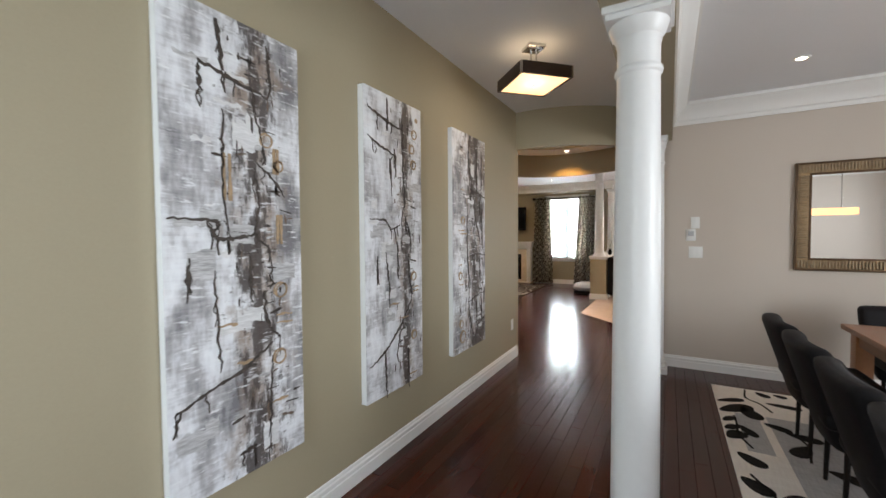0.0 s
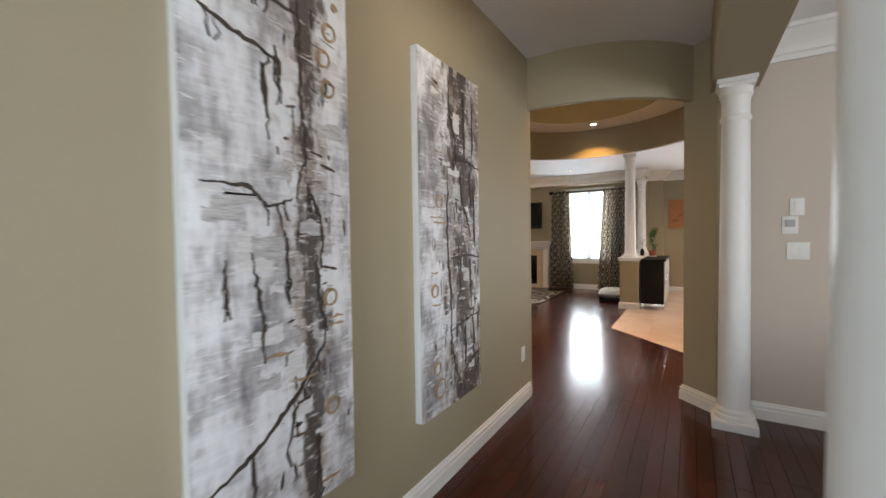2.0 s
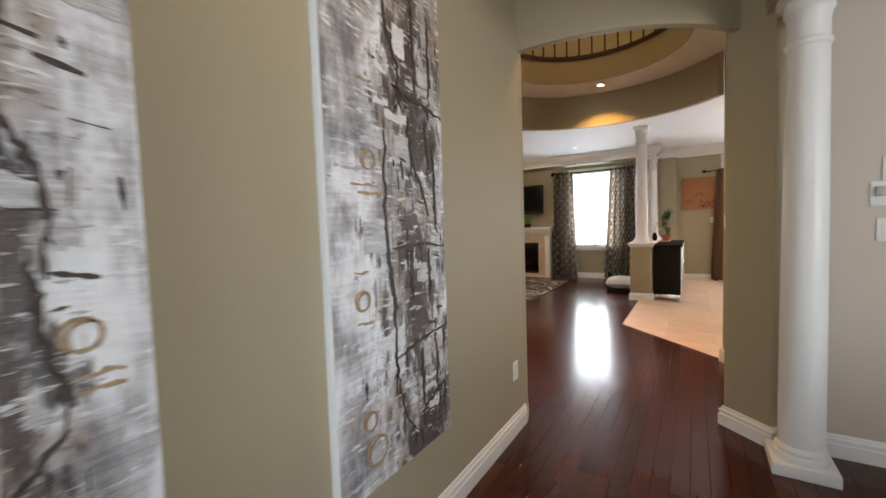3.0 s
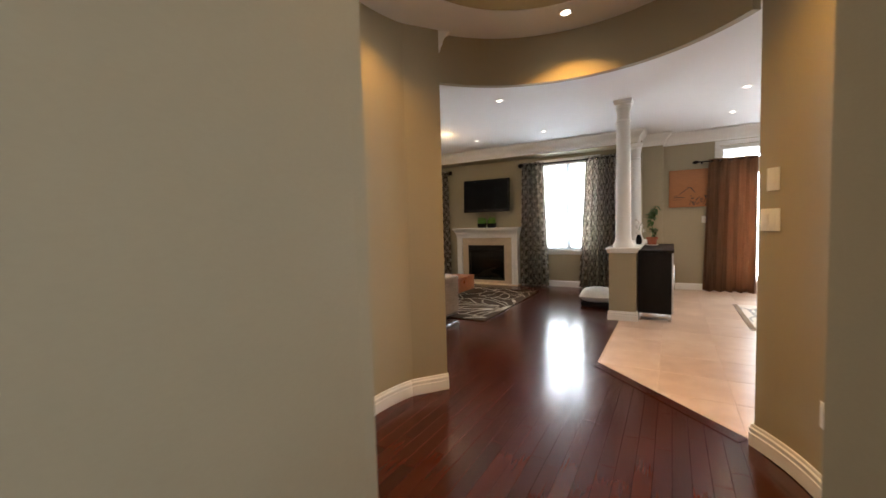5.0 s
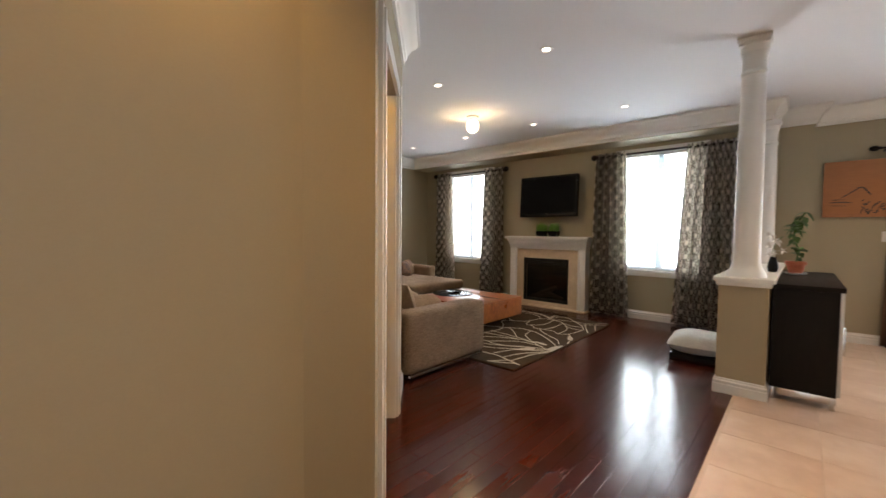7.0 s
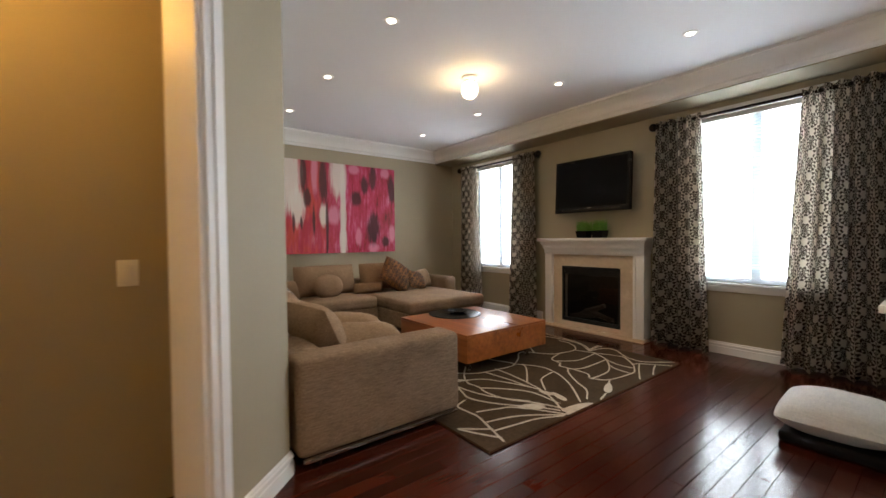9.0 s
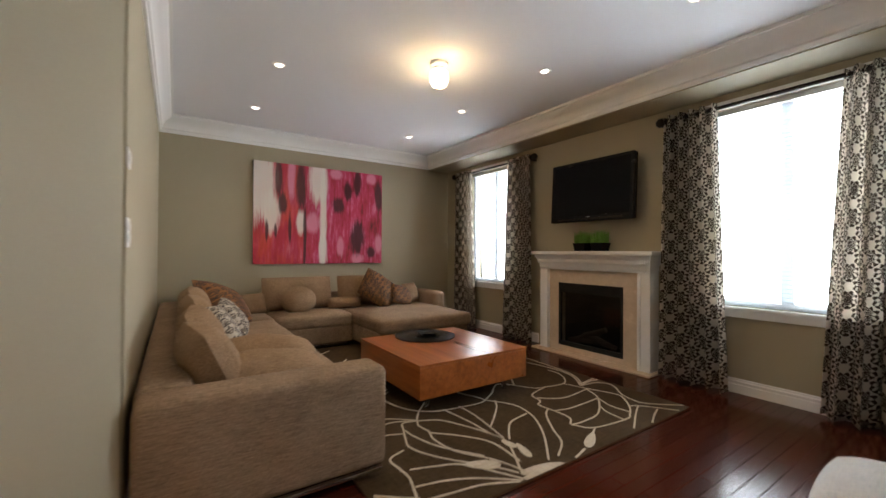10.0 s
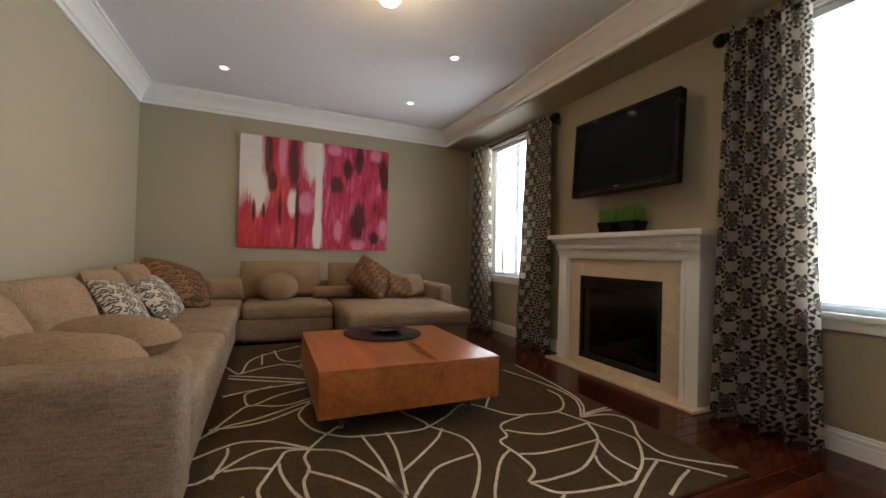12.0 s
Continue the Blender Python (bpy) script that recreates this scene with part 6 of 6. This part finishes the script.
# the vine that runs round the table foot
VINE = [
    [(-3.59, 8.83), (-3.37, 8.72), (-3.27, 8.70), (-3.09, 8.75), (-2.97, 8.85), (-2.91, 8.98), (-2.89, 9.34), (-3.15, 9.27)], [(-2.89, 9.34), (-2.98, 9.49), (-3.12, 9.70), (-2.89, 9.87), (-2.84, 10.0), (-2.82, 10.18), (-2.90, 10.30), (-3.04, 10.38), (-3.16, 10.38)],
    [(-3.03, 9.79), (-3.16, 9.89), (-3.24, 9.97)], [(-2.70, 10.26), (-2.83, 10.37), (-2.96, 10.44), (-3.13, 10.46), (-3.35, 10.43), (-3.69, 10.34)], [(-2.71, 10.29), (-2.83, 10.40), (-2.97, 10.47), (-3.14, 10.50), (-3.38, 10.52), (-3.79, 10.53)],
    [(-2.73, 10.31), (-2.75, 10.42), (-2.76, 10.53)], [(-2.71, 10.30), (-2.73, 10.44), (-2.72, 10.53)],
]
# the second blossom towards the hearth
HEARTH_BLOSSOM = [
    [(-2.85, 9.99), (-2.78, 9.75), (-2.65, 9.70), (-2.60, 9.63), (-2.45, 9.64), (-2.32, 9.63), (-2.25, 9.55)], [(-2.71, 9.73), (-2.64, 9.81), (-2.59, 9.94), (-2.62, 10.25)], [(-2.46, 9.65), (-2.43, 9.76), (-2.43, 9.94), (-2.44, 10.13)],
    [(-2.24, 9.55), (-2.23, 9.67), (-2.26, 9.87), (-2.44, 10.13), (-2.61, 10.23)], [(-2.24, 9.55), (-2.13, 9.64), (-2.09, 9.94), (-2.12, 10.04), (-2.20, 10.17), (-2.33, 10.30), (-2.41, 10.33), (-2.62, 10.25), (-2.82, 10.18)],
    [(-2.44, 10.13), (-2.29, 10.07), (-2.15, 10.08)], [(-2.32, 9.99), (-2.23, 9.94), (-2.08, 9.92)], [(-2.70, 10.26), (-2.68, 10.43), (-2.62, 10.50), (-2.53, 10.49), (-2.40, 10.38), (-2.29, 10.33), (-2.17, 10.34), (-1.99, 10.54)],
    [(-2.21, 10.19), (-2.16, 10.26), (-1.96, 10.41)], [(-2.17, 10.23), (-2.10, 10.08), (-1.98, 9.85)], [(-2.06, 10.30), (-2.02, 10.18), (-1.96, 10.04)], [(-2.52, 9.64), (-2.44, 9.53), (-2.26, 9.39), (-2.12, 9.30), (-2.02, 9.15)],
    [(-1.99, 9.35), (-1.97, 9.28), (-1.955, 9.22)], [(-2.12, 9.63), (-2.08, 9.55)],
]
# the blossom along the sofa
SOFA_BLOSSOM = [
    [(-4.47, 8.23), (-4.25, 8.34), (-4.59, 8.39), (-4.81, 8.52), (-5.06, 8.83)], [(-4.25, 8.34), (-4.38, 8.52), (-4.41, 8.69), (-4.19, 8.83)], [(-4.82, 8.49), (-4.47, 8.49)], [(-4.94, 8.59), (-4.61, 8.63), (-4.48, 8.74), (-4.60, 8.87)],
    [(-4.22, 8.27), (-4.10, 8.52), (-3.94, 8.81)], [(-4.15, 8.27), (-4.01, 8.52), (-3.88, 8.80)], [(-3.76, 8.27), (-3.83, 8.45), (-3.89, 8.80)], [(-3.77, 8.79), (-3.67, 8.59), (-3.54, 8.44), (-3.69, 8.40), (-3.79, 8.42), (-3.88, 8.56)],
    [(-3.09, 8.18), (-3.22, 8.26), (-3.46, 8.37), (-3.54, 8.44), (-3.48, 8.62), (-3.56, 8.81)], [(-3.17, 8.23), (-3.27, 8.33), (-3.33, 8.49), (-3.53, 8.82)], [(-3.25, 8.25), (-3.27, 8.52), (-3.47, 8.80)],
]
for group in (BLOSSOM, NEAR_PETALS, VINE, HEARTH_BLOSSOM, SOFA_BLOSSOM):
    for line in group:
        ribbon(bm, smooth_line([(*p, 0) for p in line], 8), .0130, floor_place, .003, 0.12)
part("line_pattern", bm, RUG_LINE, root, "cream tufted outline flowers")
bm = bmesh.new()
for x, y, a, ln, w in ((-2.01, 8.84, 1.25, .30, .11), (-1.97, 8.82, 1.1, .12, .07), (-2.24, 8.65, 1.0, .20, .09), (-2.34, 9.01, .1, .12, .05), (-2.26, 9.06, -.3, .17, .05), (-2.09, 9.57, -1.1, .22, .06), (-4.38, 8.78, .6, .10, .05)):
    c, s = math.cos(a), math.sin(a)
    pts = []
    for k in range(14):
        t = k / 14 * 2 * math.pi
        lx, ly = ln / 2 * (1 - math.cos(t)), w / 2 * math.sin(t) * (1 - .3 * math.cos(t))
        pts.append((min(-1.95, x + c * lx - s * ly), y + s * lx + c * ly))
    flat_shape(bm, pts, floor_place, .0032)
part("blossoms", bm, RUG_LINE, root, "cream filled blossoms")

# floor cushion; the dark slab beneath stands in for its shadow
root = thing("floor_cushion", (-.80, 9.77, 0), "pale grey floor cushion over a dark shadow slab by the half wall", "cushion")
part("shadow_slab", soft_box(-1.02, -.55, 9.50, 10.05, 0, .06, .02), LEATHER, root, "dark slab standing in for the cushion's shadow")
bm = pillow(.56, .64, .22, 14, .05)
part("cover", move(bm, Matrix.Translation((-.80, 9.77, .15)) @ Matrix.Rotation(radians(4), 4, "Z")), CUSHION_WHITE, root)

wall_plate("wall_outlet", (FAM_X, 10.90, .40), (1, 0), .07, .115, "white outlet on the wall beside the chaise", "outlet", 1, "outlet")
wall_plate("light_switch", (-2.60, FAM_Y, 1.54), (0, 1), .075, .115, "white dimmer plate on the sofa wall", "switch")
wall_plate("light_switch", (-2.60, FAM_Y, 1.235), (0, 1), .12, .115, "white double switch plate on the sofa wall", "switch", 2)
root = thing("power_cord", (FAM_X + .03, 10.9, .4), "thin white cord hanging from the wall outlet", "cord")
part("cord", tube(bmesh.new(), smooth_line([(FAM_X + .02, 10.9, .40), (FAM_X + .10, 10.92, .36), (FAM_X + .13, 10.98, .20), (FAM_X + .20, 11.02, .012), (FAM_X + .45, 10.98, .008), (FAM_X + .7, 11.02, .008)], 6), .004, 6), WHITE_PLASTIC, root)

# ---- breakfast side ----
root = thing("half_wall", (-.385, 10, 0), "olive half wall with white cap between the rooms", "half wall", "", "structure")
part("body", box(bmesh.new(), -.54, -.23, 8.82, TV_Y, 0, .865), OLIVE, root, "", False)
bm = box(bmesh.new(), -.575, -.195, 8.785, TV_Y, .885, .915, .006)
box(bm, -.558, -.212, 8.802, TV_Y, .850, .885, .006)
part("cap", bm, TRIM, root, "white moulded cap")
moulding("baseboard_half_wall", [(-.54, TV_Y), (-.54, 8.82), (-.23, 8.82), (-.23, 8.95)][::-1], BASE)
column("column", -.385, 8.985, .915, H, .090, "smooth white round column standing on the half wall", False)
column("column", -.385, 10.95, .915, 2.53, .090, "smooth white round column standing on the half wall", False)


def cabinet():
    x0, x1, y0, y1 = -.215, .15, 8.93, 10.42
    root = thing("sideboard", ((x0 + x1) / 2, y0, .006), "black-brown sideboard with pale doors and chrome feet", "sideboard")
    part("body", box(bmesh.new(), x0, x1, y0, y1, .10, .845, .003), BLACK_WOOD, root)
    part("top", box(bmesh.new(), x0 - .005, x1 + .025, y0 - .012, y1 + .012, .845, .88, .004), BLACK_WOOD, root)
    n = 3
    for k in range(n):
        a = y0 + .004 + k * (y1 - y0) / n
        d = part("door", box(bmesh.new(), x1, x1 + .02, a, a + (y1 - y0) / n - .008, .11, .84, .002), PALE_DOOR, root, "pale grey door")
        part("handle", box(bmesh.new(), x1 + .02, x1 + .035, a + .04, a + .052, .40, .60, .002), CHROME, d, "chrome handle")
    part("plinth_rail", box(bmesh.new(), x0 + .05, x1, y0 + .01, y0 + .03, .045, .10, .002), CHROME, root, "chrome base rail")
    for fx in (x0 + .02, x1 - .02):
        for fy in (y0 + .02, y1 - .02):
            part("foot", box(bmesh.new(), fx - .015, fx + .015, fy - .015, fy + .015, .006, .10, .002), CHROME, root, "chrome foot")


PALE_DOOR = material("pale_grey_lacquer", (0.62, 0.61, 0.59), 0.25, vary=0.03)
cabinet()

root = thing("potted_plant", (-.10, 9.98, .88), "leafy green plant in a terracotta pot on the sideboard", "plant")
px, py = -.10, 9.98
part("saucer", lathe(bmesh.new(), [(.07, .88), (.085, .895), (.08, .897), (.05, .89)], px, py, 22), TRIM, root, "white saucer")
part("pot", lathe(bmesh.new(), [(.05, .89), (.068, .97), (.078, .972), (.078, 1.0), (.068, 1.0), (.062, .98), (.01, .98)], px, py, 22), TERRACOTTA, root, "terracotta pot")
bm = bmesh.new()
stem = smooth_line([(px, py, .98), (px + .01, py, 1.10), (px - .02, py + .01, 1.25), (px + .0, py, 1.36), (px + .05, py - .02, 1.45)], 6)
tube(bm, stem, [.007] * len(stem), 7)
part("stem", bm, LEAF, root)
rng = random.Random(8)
bm = bmesh.new()
for k in range(46):
    c = stem[rng.randint(3, len(stem) - 1)]
    a, ln = rng.uniform(0, 2 * math.pi), rng.uniform(.05, .10)
    leaf_blade(bm, c, (c.x + ln * math.cos(a), c.y + ln * math.sin(a), c.z + rng.uniform(-.09, .02)), rng.uniform(.04, .065), .2)
part("leaves", bm, LEAF, root, "drooping green leaves")

root = thing("orchid", (-.25, 9.62, .915), "white orchid in a small dark vase on the half wall", "flower")
part("vase", lathe(bmesh.new(), [(.03, .915), (.04, .95), (.035, 1.0), (.022, 1.04), (.026, 1.05)], -.25, 9.62, 18), BLACK, root, "black glass vase")
part("stem", tube(bmesh.new(), smooth_line([(-.25, 9.62, 1.03), (-.25, 9.61, 1.12), (-.22, 9.60, 1.20), (-.19, 9.57, 1.23)], 5), .004, 6), LEAF, root)
for k in range(9):
    bm = bmesh.new()
    c = Vector((-.245 + rng.uniform(-.05, .07), 9.61 + rng.uniform(-.04, .04), 1.06 + k * .022))
    for a in range(5):
        an = a * 1.257 + k
        leaf_blade(bm, c, c + Vector((.032 * math.cos(an), -.01, .032 * math.sin(an))), .024, .2, 3)
    part("blossom", bm, PETAL, root, "white petals")

# orange picture
root = thing("wall_picture", (.05, KIT_Y, 1.46), "orange wooden panel with dark ink bird and reeds", "picture")
ax0, ax1, az0, az1 = .10, .70, 1.455, 2.10
part("panel", box(bmesh.new(), ax0, ax1, KIT_Y - .035, KIT_Y, az0, az1, .004), ART_ORANGE, root)
art = lambda u, v, h: (ax0 + u * (ax1 - ax0), KIT_Y - .035 - h, az0 + v * (az1 - az0))
bm = bmesh.new()
for line, w in (([(.25, .34), (.42, .46), (.52, .53)], .02), ([(.46, .52), (.55, .51), (.62, .42), (.66, .38)], .025), ([(.08, .26), (.25, .27), (.42, .25)], .02), ([(.12, .31), (.30, .315)], .014), ([(.10, .21), (.34, .20)], .010),
                ([(.52, .04), (.56, .14), (.66, .10)], .014), ([(.62, .05), (.70, .20), (.74, .24)], .014), ([(.72, .05), (.80, .22), (.86, .20)], .014), ([(.84, .05), (.92, .24), (.97, .36)], .014)):
    ribbon(bm, smooth_line([(*p, 0) for p in line], 6), w, art, .001, .3, True)
for _ in range(26):
    u, v = rng.uniform(.50, .96), rng.uniform(.04, .30)
    a = rng.uniform(-.6, .8)
    ribbon(bm, [(u, v), (u + .025 * math.cos(a), v + .025 * math.sin(a)), (u + .05 * math.cos(a), v + .05 * math.sin(a))], .022, art, .001, .3, True)
part("ink_drawing", bm, PAINT_DARK, root, "dark ink marks", False)

wall_plate("light_switch", (.63, KIT_Y, 1.235), (0, -1), .075, .115, "white light switch below the orange picture", "switch")

# patio door
root = thing("door_patio", (1.7, KIT_Y, 0), "white glazed patio door with a bright transom", "door", "", "structure")
d0, d1 = .84, 2.55
for a0, a1, b0, b1 in ((d0 - .07, d0, 0, 2.53), (d1, d1 + .07, 0, 2.53), (d0, d1, 2.46, 2.53)):
    part("casing", box(bmesh.new(), a0, a1, KIT_Y - .02, KIT_Y, b0, b1, .004), TRIM, root)
for a0, a1, b0, b1 in ((d0, d0 + .06, 0, 2.46), (d1 - .06, d1, 0, 2.46), (d0 + .06, d1 - .06, 2.40, 2.46), (d0 + .06, d1 - .06, 2.08, 2.22), (1.66, 1.76, 0, 2.08), (d0 + .06, d0 + .16, 0, 2.08), (1.56, 1.66, 0, 2.08), (1.76, 1.86, 0, 2.08), (d0 + .16, 1.56, 0, .20), (d0 + .16, 1.56, 1.98, 2.08), (1.86, d1 - .06, 0, .20), (1.86, d1 - .06, 1.98, 2.08)):
    part("door_frame", box(bmesh.new(), a0, a1, KIT_Y + .05, KIT_Y + .10, b0, b1, .003), TRIM, root)
for a0, a1, b0, b1 in ((d0 + .16, 1.56, .20, 1.98), (1.86, d1 - .06, .20, 1.98), (d0 + .06, d1 - .06, 2.22, 2.40)):
    pane = part("pane", box(bmesh.new(), a0, a1, KIT_Y + .07, KIT_Y + .074, b0, b1), GLASS, root, "", False)
    pane.visible_shadow = False
rod(.55, 2.7, KIT_Y - .10, 2.205, .010, "thin dark curtain rod over the patio door", KIT_Y)
curtain(.68, 1.34, .61, 1.34, .015, 2.24, KIT_Y - .10, CURTAIN_BROWN, 5, "copper brown sheer curtain at the patio door", "", depth=.04, seed=9)

# breakfast rug and chair
root = thing("area_rug", (1.6, 9.4, .006), "pale grey and cream patterned rug under the breakfast table", "rug")
part("field", box(bmesh.new(), .905, 2.6, 8.86, 10.38, .006, .014), RUG_WHITE, root)
bm = bmesh.new()
rng = random.Random(3)
for k in range(14):
    x, y, a = rng.uniform(1.05, 2.2), rng.uniform(8.95, 10.2), rng.uniform(0, 6.28)
    ribbon(bm, smooth_line([(min(2.55, max(.96, x + .12 * i * math.cos(a + .4 * i))), min(10.33, max(8.92, y + .12 * i * math.sin(a + .4 * i))), 0) for i in range(5)], 6), .03, lambda u, v, h: (u, v, .0138 + h), .002, .3, True)
part("pattern", bm, RUG_GREY, root, "grey leaf lines")
for a in ((.907, .960, 8.862, 10.378), (.961, 2.59, 8.862, 8.92)):
    part("border", box(bmesh.new(), *a, .012, .016), TAN_CLOTH, root, "beige woven border")
chair2 = dining_chair(TAN_CLOTH, BLACK_WOOD, "taupe upholstered chair with dark legs at the breakfast table", "breakfast chairs")
chair2.matrix_basis = pose(1.36, 9.86, .015, 0, 0, -6)

# ---- floor pieces ----


def plank_mesh(length, w=0.0825):
    """One board with eased edges, its low end at the origin, running along y."""
    g, e, t = 0.0002, 0.0018, 0.006
    bm = bmesh.new()
    rows = [[bm.verts.new((x, y, z)) for x, y in ((a, b), (w - a, b), (w - a, length - b), (a, length - b))] for a, b, z in ((g, g, -t), (g, g, -e), (g + e, g + e, 0.0))]
    for low, high in zip(rows, rows[1:]):
        for k in range(4):
            bm.faces.new((low[k], low[(k + 1) % 4], high[(k + 1) % 4], high[k]))
    bm.faces.new(rows[-1])
    return mesh_of("plank", bm, PLANK)


PLANK_W = 0.0825
LENGTHS = (0.42, 0.58, 0.74, 0.9, 1.06, 1.22)
PLANKS = {ln: plank_mesh(ln) for ln in LENGTHS}
floor_ob = bpy.data.objects["floor"]
rng = random.Random(77)
rest_verts, rest_faces, count = [], [], 0


def floor_span(x):
    """Where boards lie in the row at x: from, to."""
    if x < -2.75:
        return 7.1, 11.3
    if x < -0.72:
        return (5.0 if x < -1.7 else 4.2), 11.3
    if x < -0.42:
        return -2.6, 11.3
    if x < 0.9:
        return -2.6, max(5.0, min(8.9, 6.76 - x)) if x < 0.55 else 5.0
    return -2.6, 4.9


row = 0
x = -6.2
while x < 4.55:
    y, end = floor_span(x + PLANK_W / 2)
    y -= rng.uniform(0, 0.5)
    while y < end - 0.02:
        ln = rng.choice(LENGTHS)
        if y + ln > end:
            fits = [v for v in LENGTHS if y + v <= end + 0.10]
            ln = fits[-1] if fits else LENGTHS[0]
        near = -1.75 < x < 0.62 and 1.9 < y < 10.3
        if near and count < 300 and y + ln < 11.3:
            ob = new("plank", PLANKS[ln])
            ob.location, ob.parent = (x, y, 0), floor_ob
            count += 1
        else:
            base = len(rest_verts)
            me = PLANKS[ln]
            rest_verts += [(v.co.x + x, v.co.y + y, v.co.z) for v in me.vertices]
            rest_faces += [[base + k for k in p.vertices] for p in me.polygons]
        y += ln
    x += PLANK_W
me = bpy.data.meshes.new("planks")
me.from_pydata(rest_verts, [], rest_faces)
me.materials.append(PLANK)
rest = new("planks", me)
rest.parent = floor_ob
tagged(rest, kind="stuff")


def clipped(poly, px, py, nx, ny):
    """The part of a polygon on the side of the line through (px, py) to which (nx, ny) points."""
    out = []
    for a, b in zip(poly, poly[1:] + poly[:1]):
        da, db = (a[0] - px) * nx + (a[1] - py) * ny, (b[0] - px) * nx + (b[1] - py) * ny
        if da >= 0:
            out.append(a)
        if da * db < 0:
            t = da / (da - db)
            out.append((a[0] + (b[0] - a[0]) * t, a[1] + (b[1] - a[1]) * t))
    return out


tile_ob = bpy.data.objects["floor_tiled"]
T = 0.46
shared = {}
for i in range(11):
    for j in range(12):
        x0, y0 = -0.40 + i * T, 6.2 + j * T
        g = .0018
        poly = [(x0 + g, y0 + g), (x0 + T - g, y0 + g), (x0 + T - g, y0 + T - g), (x0 + g, y0 + T - g)]
        cut = clipped(poly, -0.40, 7.14, 0.7071, 0.7071)
        cut = clipped(cut, 0, KIT_Y if x0 > .05 else TV_Y, 0, -1) if len(cut) > 2 else cut
        if len(cut) < 3:
            continue
        whole = len(cut) == 4 and abs(cut[2][0] - cut[0][0] - T + 2 * g) < 1e-6 and abs(cut[2][1] - cut[0][1] - T + 2 * g) < 1e-6
        if whole and "tile" in shared:
            me = shared["tile"]
        else:
            bm = prism(bmesh.new(), [(a - x0, b - y0) for a, b in cut], -0.004, 0.0055)
            top = [e for e in bm.edges if all(v.co.z > 0 for v in e.verts)]
            bmesh.ops.bevel(bm, geom=top, offset=.0018, segments=1, affect="EDGES")
            me = mesh_of("tile", bm, TILE_PIECE)
            if whole:
                shared["tile"] = me
        ob = new("tile", me)
        ob.location, ob.parent = (x0, y0, 0), tile_ob

# border boards along the tiles
bm = prism(bmesh.new(), [(-.42, 7.14), (.53, 6.19), (.47, 6.13), (-.505, 7.105)], -.004, .0035)
structure("trim_border_diagonal", bm, PLANK, "dark border board along the tiles")
bm = prism(bmesh.new(), [(-.42, 7.145), (-.505, 7.11), (-.505, 8.80), (-.42, 8.80)], -.004, .0035)
structure("trim_border_straight", bm, PLANK, "dark border board along the tiles")
